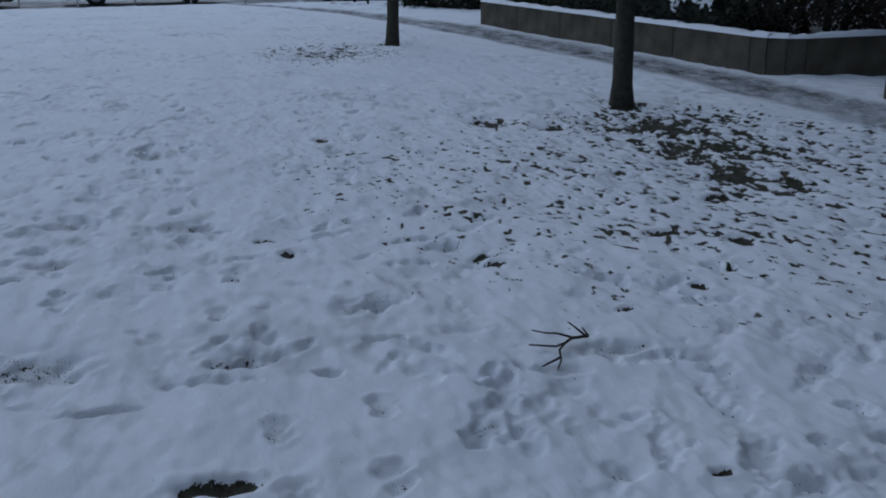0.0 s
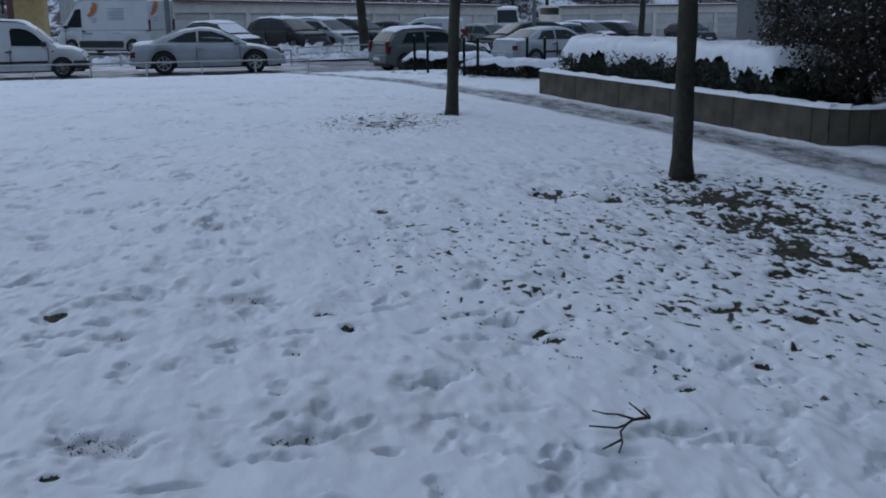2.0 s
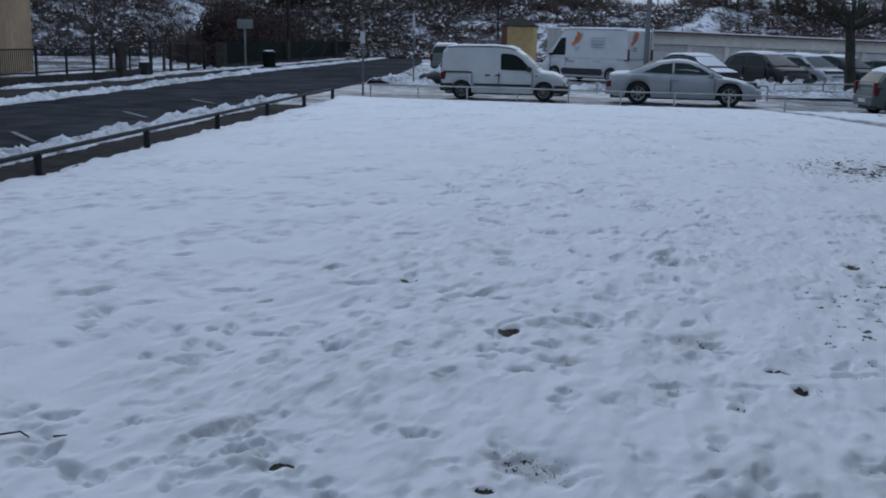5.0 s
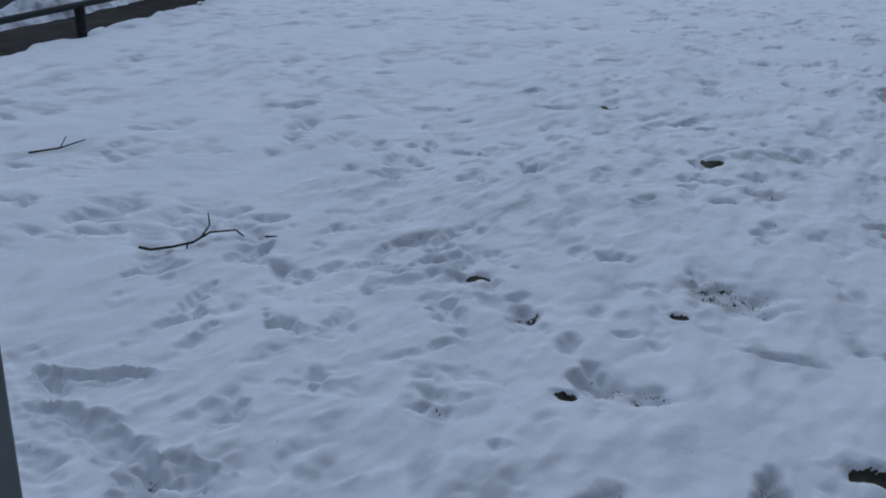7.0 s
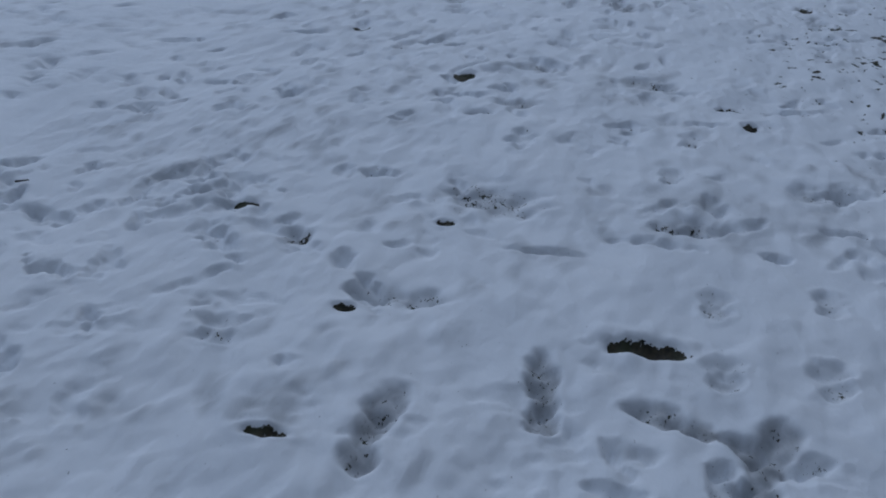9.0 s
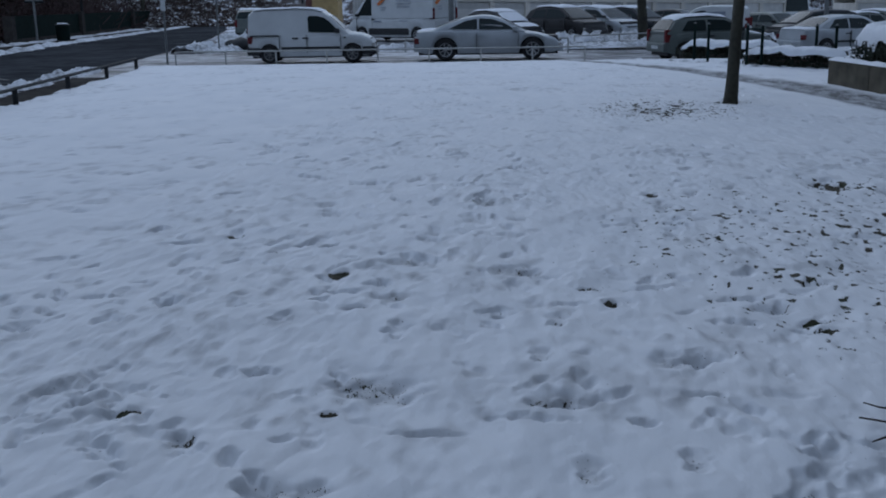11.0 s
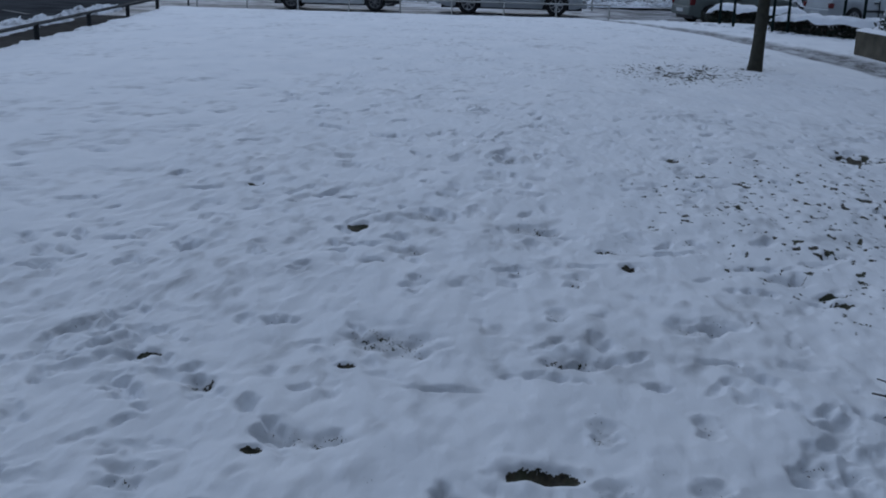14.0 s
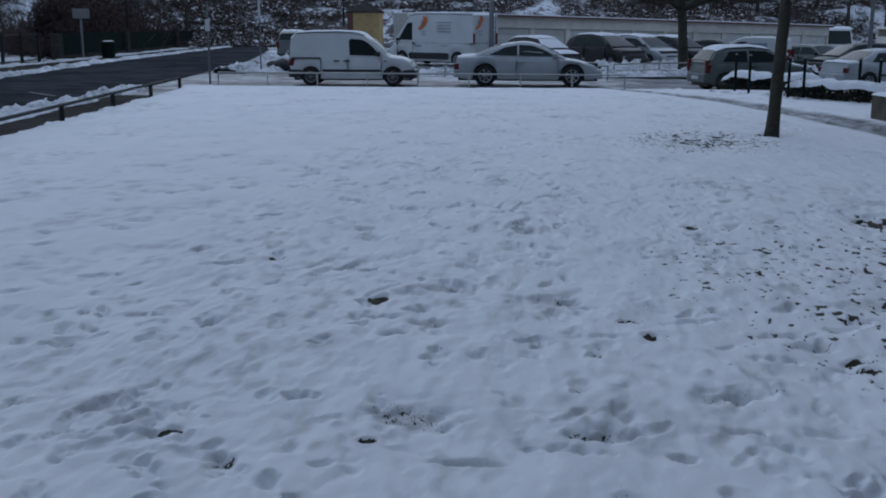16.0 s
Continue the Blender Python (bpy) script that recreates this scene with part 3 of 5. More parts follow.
def vehicle(name, m, paint, spec, label, category="car", snow=(), group="", bumpers=None, rims=None):
    """A motor vehicle from its side profile; x is ahead, z up, the ground at 0."""
    L, W = spec["L"], spec["W"]
    root = empty(name, m, label, category, group)
    deck = np.array(spec["deck"])
    roof = np.array(spec["roof"])
    wx, r = spec["wheels"], spec["r"]
    wr_top = spec.get("top", 0.70) * W / 2
    wb = spec.get("belt", 0.93) * W / 2
    arch = r * 1.16
    xs = list(np.linspace(-L / 2, L / 2, 42))
    for c in wx:
        xs += [c + arch * math.cos(a) for a in np.linspace(0, math.pi, 13)]
    xs = np.array(sorted(set(round(v, 4) for v in xs)))
    dz = np.interp(xs, deck[:, 0], deck[:, 1])
    end = np.abs(xs) / (L / 2)
    hw = W / 2 * (1 - 0.02 * end**2 - 0.13 * np.clip((end - 0.72) / 0.28, 0, 1) ** 2.5)
    zb = np.full_like(xs, 0.22) + 0.10 * np.clip((end - 0.88) / 0.12, 0, 1)
    for c in wx:
        zb = np.maximum(zb, np.where(np.abs(xs - c) < arch, r + np.sqrt(np.maximum(arch**2 - (xs - c) ** 2, 0)), 0))
    rings = []
    for x, d, h, b in zip(xs, dz, hw, zb):
        b = min(b, d - 0.12)
        half = [(h * 0.95, b), (h * 0.99, b + 0.3 * (d - b)), (h, b + 0.55 * (d - b)), (h * 0.985, b + 0.82 * (d - b)), (h * 0.95, d - 0.035), (h * 0.87, d), (h * 0.45, d + 0.02)]
        rings.append([(x, y, z) for y, z in half] + [(x, -y, z) for y, z in half[::-1]])
    v, f = loft(rings)
    shell = mesh_ob("body", v, f, paint, root, smooth=True)
    shell.data.set_sharp_from_angle(angle=radians(40))
    add = box(-L / 2 + 0.12, L / 2 - 0.12, -W * 0.39, W * 0.39, 0.17, spec["belt_z"] - 0.15)
    part("underbody", add, M_BLACKP, root)
    # greenhouse
    gx = np.linspace(roof[0, 0], roof[-1, 0], 34)
    gx = np.array(sorted(set(list(gx) + [round(float(q), 4) for q in roof[:, 0]])))
    gz = np.interp(gx, roof[:, 0], roof[:, 1])
    zbelt = spec["belt_z"]
    top = max(roof[:, 1])

    def side_y(z):
        k = np.clip((z - zbelt) / (top - zbelt), 0, 1)
        return wb + (wr_top - wb) * k**1.25

    rings = []
    for x, z in zip(gx, gz):
        zz = max(z, zbelt + 0.01)
        half = [(side_y(zbelt), zbelt - 0.06), (side_y(zbelt + 0.4 * (zz - zbelt)), zbelt + 0.4 * (zz - zbelt)), (side_y(zz - 0.05 * min(1, (zz - zbelt) * 4)), max(zbelt, zz - 0.05)), (side_y(zz) - 0.05, zz - 0.008), (side_y(zz) * 0.5, zz + 0.012)]
        rings.append([(x, y, z2) for y, z2 in half] + [(x, -y, z2) for y, z2 in half[::-1]])
    v, f = loft(rings)
    cab = mesh_ob("cabin", v, f, paint, root, smooth=True)
    cab.data.set_sharp_from_angle(angle=radians(38))
    # side windows
    for poly in spec["windows"]:
        for s in (1, -1):
            pts = [(x, s * (side_y(z) + 0.008), z) for x, z in poly]
            inner = [(x, s * (side_y(z) - 0.02), z) for x, z in poly]
            n = len(pts)
            faces = [range(n)] + [(k, (k + 1) % n, n + (k + 1) % n, n + k) for k in range(n)]
            mesh_ob("side_window", pts + inner, faces, M_GLASS, root)
    # screens
    for nm, (xa, xb) in (("windscreen", spec["front"]), ("rear_window", spec["back"])):
        if xa == xb:
            continue
        row = np.linspace(xa, xb, 7)
        up = 0.012
        pts = []
        for x in row:
            z = float(np.interp(x, roof[:, 0], roof[:, 1]))
            y = float(side_y(z)) - 0.09
            ox = up if xa > 0 or (xa + xb) > 0 else -up
            pts += [(x + ox, -y, z + up), (x + ox, -y * 0.4, z + up + 0.015), (x + ox, y * 0.4, z + up + 0.015), (x + ox, y, z + up)]
        faces = [(4 * a + k, 4 * a + k + 1, 4 * a + k + 5, 4 * a + k + 4) for a in range(6) for k in range(3)]
        mesh_ob(nm, pts, faces, M_SNOW if nm in snow else M_GLASS, root, "snow-covered screen" if nm in snow else "")
    for x in wx:
        for s in (1, -1):
            wheel(root, x, s * (W / 2 - 0.015), r, s, rims or M_RIM)
    # bumpers, lamps, handles, mirrors, seams
    bmat = bumpers or paint
    fz = float(np.interp(L / 2 - 0.03, deck[:, 0], deck[:, 1]))
    rz = float(np.interp(-L / 2 + 0.03, deck[:, 0], deck[:, 1]))
    part("front_bumper", box(L / 2 - 0.14, L / 2 + 0.045, -W * 0.43, W * 0.43, 0.24, min(0.52, fz - 0.1), 0.05), bmat, root)
    part("rear_bumper", box(-L / 2 - 0.045, -L / 2 + 0.14, -W * 0.43, W * 0.43, 0.28, min(0.58, rz - 0.1), 0.05), bmat, root)
    part("number_plate", box(-L / 2 - 0.062, -L / 2 - 0.047, -0.26, 0.26, 0.38, 0.49), M_WHITECAR, root, "pale blank number plate")
    part("number_plate", box(L / 2 + 0.047, L / 2 + 0.06, -0.26, 0.26, 0.34, 0.45), M_WHITECAR, root, "pale blank number plate")
    part("grille", box(L / 2 - 0.10, L / 2 + 0.012, -W * 0.2, W * 0.2, 0.55, max(0.6, fz - 0.06), 0.01), M_BLACKP, root)
    tall = spec.get("tail", (rz - 0.22, rz - 0.04))
    for s in (1, -1):
        part("headlight", box(L / 2 - 0.34, L / 2 - 0.03, s * W * 0.38 - 0.12, s * W * 0.38 + 0.12, fz - 0.12, fz + 0.03, 0.03), M_LAMP, root)
        y0 = s * (W * 0.43)
        part("tail_light", box(-L / 2 - 0.012, -L / 2 + 0.20, y0 - 0.045, y0 + 0.085, *tall, 0.02), M_RED, root)
        xm = spec["front"][1] - 0.25
        part("wing_mirror", box(xm - 0.08, xm + 0.08, s * (W / 2 + 0.02) - 0.07, s * (W / 2 + 0.02) + 0.10, zbelt + 0.02, zbelt + 0.16, 0.03), spec.get("mirror", M_BLACKP), root)
        for xh in spec["handles"]:
            part("door_handle", box(xh - 0.09, xh + 0.09, s * W / 2 - 0.03, s * W / 2 + 0.018, zbelt - 0.14, zbelt - 0.10, 0.008), spec.get("handle_mat", M_BLACKP), root)
        for xq in spec["seams"]:
            part("door_seam", box(xq - 0.006, xq + 0.006, s * W / 2 - 0.05, s * W / 2 + 0.003, 0.32, zbelt - 0.03), M_BLACKP, root)
        if spec.get("strip"):
            part("rubbing_strip", box(-wx[1] + arch + 0.1 if wx[0] > 0 else wx[0] + arch + 0.06, max(wx) - arch - 0.06, s * W / 2 - 0.03, s * W / 2 + 0.016, spec["strip"], spec["strip"] + 0.07, 0.01), M_BLACKP, root)
    # snow lying on the roof and bonnet
    rng = np.random.RandomState(int(abs(m.translation.x * 37)) + 3)
    for key in snow:
        if key == "roof":
            xa, xb = [q for q in (roof[:, 0][roof[:, 1] > top - 0.16][0], roof[:, 0][roof[:, 1] > top - 0.16][-1])]
            ya, thick, zf = wr_top * 1.06, spec.get("snow", 0.07), roof
        elif key == "bonnet":
            xa, xb, ya, thick, zf = spec["front"][1] + 0.02, L / 2 - 0.15, W * 0.40, 0.035, deck
        elif key == "boot":
            xa, xb, ya, thick, zf = -L / 2 + 0.06, spec["back"][0] + 0.05, W * 0.38, 0.05, deck
        else:
            continue
        U, V = np.meshgrid(np.linspace(xa, xb, 26), np.linspace(-ya, ya, 14))
        edge = np.minimum(np.minimum(U - xa, xb - U), ya - np.abs(V)) / 0.12
        h = thick * np.sqrt(np.clip(edge, 0, 1)) * (0.75 + 0.5 * smooth_noise(U, V, 0.3, rng.randint(999)))
        base = np.interp(U, zf[:, 0], zf[:, 1]) + 0.004
        U = U + 0.03 * (smooth_noise(U, V, 0.2, 7) - 0.5)
        g = grid_mesh("snow_cap", U[0], V[:, 0], base + h, M_SNOW)
        g.parent = root
        tagged(g, "settled white snow")
    return root


KANGOO = dict(L=4.0, W=1.66, r=0.285, wheels=(-1.33, 1.28), belt_z=0.90, top=0.84, belt=0.975, front=(0.62, 1.06), back=(-1.99, -1.99),
              deck=((-2.0, 0.7), (-1.97, 0.95), (0.95, 0.95), (1.55, 0.88), (1.88, 0.74), (2.0, 0.52)), roof=((-1.99, 0.92), (-1.95, 1.52), (-1.82, 1.63), (-1.5, 1.67), (-0.4, 1.69), (0.1, 1.66), (0.38, 1.58), (0.60, 1.44), (1.16, 0.92)),
              windows=(((-0.08, 0.96), (0.90, 0.93), (0.80, 1.06), (0.56, 1.30), (0.40, 1.40), (0.22, 1.45), (-0.04, 1.46), (-0.10, 1.40)),), handles=(-0.18, -0.5), seams=(-0.14, 0.92, -1.0), strip=0.44, tail=(0.62, 1.12), snow=0.04)
COUPE = dict(L=4.64, W=1.81, r=0.335, wheels=(-1.34, 1.40), belt_z=0.88, top=0.62, belt=0.92, front=(0.42, 1.10), back=(-1.62, -0.85),
             deck=((-2.32, 0.62), (-2.25, 0.90), (-1.7, 0.95), (0.9, 0.90), (1.6, 0.80), (2.12, 0.66), (2.32, 0.45)), roof=((-1.80, 0.93), (-1.25, 1.16), (-0.7, 1.33), (-0.2, 1.39), (0.1, 1.37), (0.45, 1.27), (1.16, 0.90)),
             windows=(((-1.22, 0.98), (-0.34, 0.96), (-0.34, 1.28), (-0.70, 1.22)), ((-0.28, 0.96), (0.86, 0.94), (0.50, 1.14), (0.12, 1.27), (-0.28, 1.29))), handles=(-0.2,), seams=(-0.36, 0.95), mirror=M_SILVER, handle_mat=M_SILVER, snow=0.03)
HATCH = dict(L=3.80, W=1.66, r=0.29, wheels=(-1.22, 1.22), belt_z=0.90, top=0.70, belt=0.94, front=(0.30, 0.92), back=(-1.80, -1.50),
             deck=((-1.9, 0.6), (-1.86, 0.9), (0.7, 0.92), (1.4, 0.82), (1.78, 0.68), (1.9, 0.48)), roof=((-1.84, 0.92), (-1.55, 1.28), (-1.2, 1.39), (-0.4, 1.42), (0.25, 1.35), (0.98, 0.92)),
             windows=(((-1.35, 0.96), (-0.52, 0.95), (-0.52, 1.29), (-1.12, 1.27)), ((-0.44, 0.95), (0.76, 0.95), (0.40, 1.16), (0.14, 1.28), (-0.44, 1.30))), handles=(-0.35,), seams=(-0.48, 0.72), strip=0.48, tail=(0.60, 1.0))
MPV = dict(HATCH, L=4.25, W=1.75, r=0.31, wheels=(-1.35, 1.30), belt_z=0.98, front=(0.45, 1.28), back=(-2.02, -1.72),
           deck=((-2.12, 0.6), (-2.08, 0.95), (0.9, 1.0), (1.6, 0.90), (1.98, 0.74), (2.12, 0.5)), roof=((-2.06, 0.98), (-1.8, 1.40), (-1.4, 1.54), (-0.4, 1.58), (0.35, 1.50), (1.32, 0.98)),
           windows=(((-1.6, 1.04), (-0.62, 1.03), (-0.62, 1.42), (-1.36, 1.40)), ((-0.54, 1.03), (0.98, 1.03), (0.5, 1.32), (0.2, 1.42), (-0.54, 1.44))), handles=(-0.4, 0.5), seams=(-0.58, 0.9))
SEDAN = dict(L=4.70, W=1.74, r=0.31, wheels=(-1.36, 1.36), belt_z=0.93, top=0.68, belt=0.93, front=(0.42, 1.12), back=(-1.72, -1.10),
             deck=((-2.35, 0.62), (-2.30, 0.98), (-1.6, 1.02), (0.9, 0.95), (1.6, 0.86), (2.15, 0.70), (2.35, 0.48)), roof=((-1.82, 1.0), (-1.05, 1.38), (-0.4, 1.46), (0.1, 1.45), (0.42, 1.38), (1.18, 0.95)),
             windows=(((-1.25, 1.0), (-0.42, 0.99), (-0.42, 1.34), (-0.95, 1.31)), ((-0.35, 0.99), (0.88, 0.98), (0.5, 1.2), (0.25, 1.33), (-0.35, 1.35))), handles=(-0.5, 0.25), seams=(-0.38, 0.8), strip=0.5, mirror=M_SILVER)
PANELVAN = dict(L=5.4, W=2.05, r=0.33, wheels=(-1.75, 1.70), belt_z=1.15, top=0.87, belt=0.985, front=(1.40, 2.15), back=(-2.69, -2.69),
                deck=((-2.7, 1.0), (-2.68, 1.15), (1.75, 1.16), (2.3, 1.05), (2.58, 0.86), (2.7, 0.55)), roof=((-2.69, 1.15), (-2.66, 2.36), (-2.5, 2.44), (0.9, 2.48), (1.3, 2.36), (1.75, 1.75), (2.28, 1.16)),
                windows=(((1.02, 1.22), (1.92, 1.22), (1.72, 1.52), (1.36, 2.02), (1.06, 2.04)),), handles=(0.92,), seams=(0.98, 1.98), strip=0.46, tail=(1.05, 1.55), snow=0.06)


def at_ground(x, y, turn):
    return pose(x, y, float(park_z(x)), 0, 0, turn)


near_van = vehicle("small_van", at_ground(-6.0, 33.75, 3.5), M_WHITECAR, KANGOO, "white small panel van with black bumpers parked beside the rail", "van", ("roof",), bumpers=M_BLACKP, rims=M_STEELRIM)
for _s in (1, -1):
    part("sliding_rail", box(-1.92, -1.02, _s * 0.83 - 0.02, _s * 0.83 + 0.012, 0.84, 0.885, 0.006), M_BLACKP, near_van)
    for _x in (-1.82, 1.80):
        part("bumper_corner", box(_x - 0.20, _x + 0.20, _s * 0.78 - 0.08, _s * 0.78 + 0.045, 0.26, 0.50, 0.04), M_BLACKP, near_van)
    part("side_lamp", box(1.02, 1.08, _s * 0.83 - 0.01, _s * 0.83 + 0.01, 0.76, 0.80, 0.004), M_BLACKP, near_van)
vehicle("coupe", at_ground(-0.43, 34.2, 0.5), M_SILVER, COUPE, "silver two-door coupe with alloy wheels parked nose to tail", "car", ("boot",))
hatch = vehicle("hatchback", at_ground(6.88, 35.4, 15), M_GREYGREEN, dict(HATCH, snow=0.07), "grey three-door hatchback with thick snow on its roof", "car", ("roof", "bonnet"), bumpers=M_GREYGREEN)
vehicle("saloon", at_ground(12.72, 40.2, 20), M_SILVER, SEDAN, "silver saloon car dusted with snow beside the hedge", "car", ("boot",))

van = vehicle("delivery_van", at_ground(-4.85, 51.3, 146), M_WHITECAR, PANELVAN, "white high-roofed delivery van with orange logo and roof rack", "van", ("roof",), bumpers=M_BLACKP)


def van_logo(parent, x, z, side_y_at, axis):
    """A flame-like orange hook with a grey dot, and lines of unreadable print as bars."""
    def put(name, pts, mat, off):
        if axis == "side":
            v = [(p, side_y_at, q) for p, q in pts]
            w = [(p, side_y_at - off, q) for p, q in pts]
        else:
            v = [(side_y_at, p, q) for p, q in pts]
            w = [(side_y_at - off, p, q) for p, q in pts]
        n = len(v)
        mesh_ob(name, v + w, [range(n)] + [(k, (k + 1) % n, n + (k + 1) % n, n + k) for k in range(n)], mat, parent)
    hook = []
    for a in np.linspace(0, 1, 9):
        hook.append((0.22 - 0.48 * a**2.2, 0.40 - 0.66 * a + 0.08 * a * a))
    inner = [(p - 0.24 * (1 - k / 14) - 0.01, q + 0.09) for k, (p, q) in enumerate(hook)][::-1]
    o = 0.006 if axis == "side" else -0.006
    put("orange_logo", [(x - p, z + q) for p, q in hook + inner], M_ORANGE, o)
    put("logo_dot", [(x - (-0.08 + 0.08 * math.cos(a)), z + 0.16 + 0.12 * math.sin(a)) for a in np.linspace(0, math.tau, 12, endpoint=False)], M_GREYPRINT, o)
    for w, dz in ((0.34, -0.28), (0.26, -0.40)):
        put("print_bar", [(x - w / 2, z + dz), (x + w / 2, z + dz), (x + w / 2, z + dz + 0.035), (x - w / 2, z + dz + 0.035)], M_GREYPRINT, o)


van_logo(van, 0.30, 1.86, 1.015, "side")
van_logo(van, 0.45, 1.88, -2.71, "rear")
for dz, w in ((2.02, 0.95), (1.88, 0.8), (1.74, 0.9), (1.6, 0.85), (0.95, 0.5)):
    part("print_bar", box(-0.95 - w / 2, -0.95 + w / 2, 1.0, 1.022, dz, dz + 0.028), M_GREYPRINT, van)
part("sill_guard", box(-1.25, 1.2, 0.99, 1.035, 0.32, 0.62, 0.01), M_BLACKP, van)
part("print_bar", box(0.42, 0.9, 1.0, 1.03, 0.9, 0.98), M_GREYPRINT, van)
bm = bmesh.new()
for yy0 in (-0.75, 0.75):
    add_tube(bm, (-2.6, yy0, 2.62), (0.9, yy0, 2.62), 0.025, sides=6)
for xx0 in np.linspace(-2.5, 0.8, 6):
    add_tube(bm, (xx0, -0.8, 2.60), (xx0, 0.8, 2.60), 0.02, sides=6)
    for yy0 in (-0.75, 0.75):
        add_tube(bm, (xx0, yy0, 2.40), (xx0, yy0, 2.62), 0.018, sides=5)
part("roof_rack", bm, M_BLACKP, van)
bm = bmesh.new()
for yy0 in (-0.62, -0.26):
    add_tube(bm, (-2.80, yy0, 1.0), (-2.80, yy0, 2.6), 0.018, sides=6)
for zz0 in np.linspace(1.1, 2.5, 7):
    add_tube(bm, (-2.80, -0.62, zz0), (-2.80, -0.26, zz0), 0.013, sides=5)
part("rear_ladder", bm, M_GALV, van)

ROW = "cars parked before the garages"
vehicle("family_car", at_ground(0.05, 46.0, -50), M_NAVY, HATCH, "dark blue hatchback with a snow-covered windscreen", "car", ("roof", "windscreen", "bonnet"), ROW)
vehicle("family_car", at_ground(3.1, 52.0, -50), M_DARKGREY, MPV, "dark grey estate car with light snow on its roof", "car", ("roof",), ROW)
vehicle("family_car", at_ground(5.1, 54.6, -50), M_SILVER, MPV, "silver people carrier with snow on its roof", "car", ("roof",), ROW)
vehicle("family_car", at_ground(7.1, 57.3, -50), M_NAVY, MPV, "black family car with snow on its roof", "car", ("roof",), ROW)
vehicle("family_car", at_ground(9.6, 59.5, -35), M_DARKGREY, SEDAN, "low dark saloon car half hidden behind others", "car", (), ROW)
sv = vehicle("small_van", at_ground(9.85, 52.0, 162), M_WHITECAR, dict(KANGOO, L=4.2, snow=0.05), "white small van with grey lettering on its side", "van", ("bonnet",), rims=M_STEELRIM)
part("print_bar", box(-1.0, 0.05, 0.70, 0.80, 1.22, 1.40), M_GREYPRINT, sv, "grey lettering band")
vehicle("family_car", at_ground(13.7, 54.0, -60), M_GREYGREEN, HATCH, "grey hatchback seen between a van and a lamp post", "car", ("bonnet",), ROW)
vehicle("family_car", at_ground(14.6, 50.8, 195), M_NAVY, dict(MPV, snow=0.05), "dark people carrier in the second row", "car", (), ROW)
vehicle("family_car", at_ground(17.4, 53.6, 195), M_GREYGREEN, SEDAN, "grey car with snow on bonnet and screen", "car", ("roof", "bonnet", "windscreen"), ROW)
vehicle("family_car", at_ground(22.6, 64.0, -60), M_GREYGREEN, MPV, "grey car with thick snow on its roof", "car", ("roof", "bonnet"), ROW)
vehicle("family_car", at_ground(25.6, 66.0, -60), M_DARKGREY, MPV, "dark car with snow on its roof", "car", ("roof",), ROW)
vehicle("family_car", at_ground(31.5, 68.0, -75), M_NAVY, HATCH, "dark hatchback parked near the far garages", "car", (), ROW)
vehicle("box_truck", at_ground(20.9, 78.0, -100), M_WHITECAR, dict(PANELVAN, L=5.2), "white delivery truck with snow on its roof", "truck", ("roof", "bonnet"))
vehicle("family_car", at_ground(-14.6, 61.5, 100), M_GREYGREEN, MPV, "grey car waiting where the road bends", "car", ("roof",))


# ---- low planter wall, hedge and shrubs beside the path ----
def wall_run(name, pts, height, thick, label, seam=1.6):
    """A low concrete wall along a line, in cast panels with a recessed joint between them and snow on top."""
    root = empty(name, pose(0, 0, 0), label, "wall", kind="structure")
    for (x0, y0), (x1, y1) in zip(pts[:-1], pts[1:]):
        d = Vector((x1 - x0, y1 - y0, 0))
        n = max(1, round(d.length / seam))
        a = math.degrees(math.atan2(d.y, d.x))
        for k in range(n):
            step = d.length / n
            p = part("concrete_panel", box(0.006, step - 0.006, 0, thick, -0.2, height, 0.012), M_CONCRETE, root)
            o = Vector((x0, y0, 0)) + d.normalized() * step * k
            p.matrix_basis = pose(o.x, o.y, 0, 0, 0, a)
        xs, ys = np.linspace(0, d.length, int(d.length / 0.06) + 2), np.linspace(-0.015, thick + 0.01, 8)
        U, V = np.meshgrid(xs, ys)
        h = 0.012 + (0.02 + 0.04 * smooth_noise(U, V + y0, 0.25, 81) + 0.012 * smooth_noise(U, V, 0.07, 82)) * np.sqrt(np.clip(np.minimum(V + 0.015, thick + 0.01 - V) / 0.05, 0, 1))
        g = grid_mesh("snow_cap", xs, ys, height - 0.008 + h, M_SNOW)
        g.parent = root
        g.matrix_basis = pose(x0, y0, 0, 0, 0, a)
        tagged(g, "snow lying on the wall")
    return root


wall_run("planter_wall", ((9.4, 22.2), (5.53, 18.17)), 0.40, 0.2, "low grey concrete planter wall, end return")
wall_run("planter_wall", ((5.53, 18.17), (6.37, 10.60)), 0.40, 0.2, "low grey concrete planter wall with snow along its top")
wall_run("planter_wall", ((6.37, 10.60), (6.44, 10.37), (6.59, 10.21), (6.80, 10.15), (14.0, 10.6)), 0.40, 0.2, "low grey concrete planter wall turning away from the path")
wall_run("planter_wall", ((14.0, 8.9), (6.5, 8.45), (6.62, 2.0)), 0.38, 0.2, "low grey concrete planter wall across the side path")
flat_slab("planter_soil", ((5.66, 18.2), (6.6, 10.3), (14, 10.7), (14, 22), (9.6, 22.2)), 0.30, M_DIRTY, "planting bed with patchy snow", "ground")
flat_slab("planter_soil", ((6.7, 8.4), (14, 8.8), (14, 2), (6.75, 2)), 0.30, M_SNOW, "planting bed under snow", "ground")


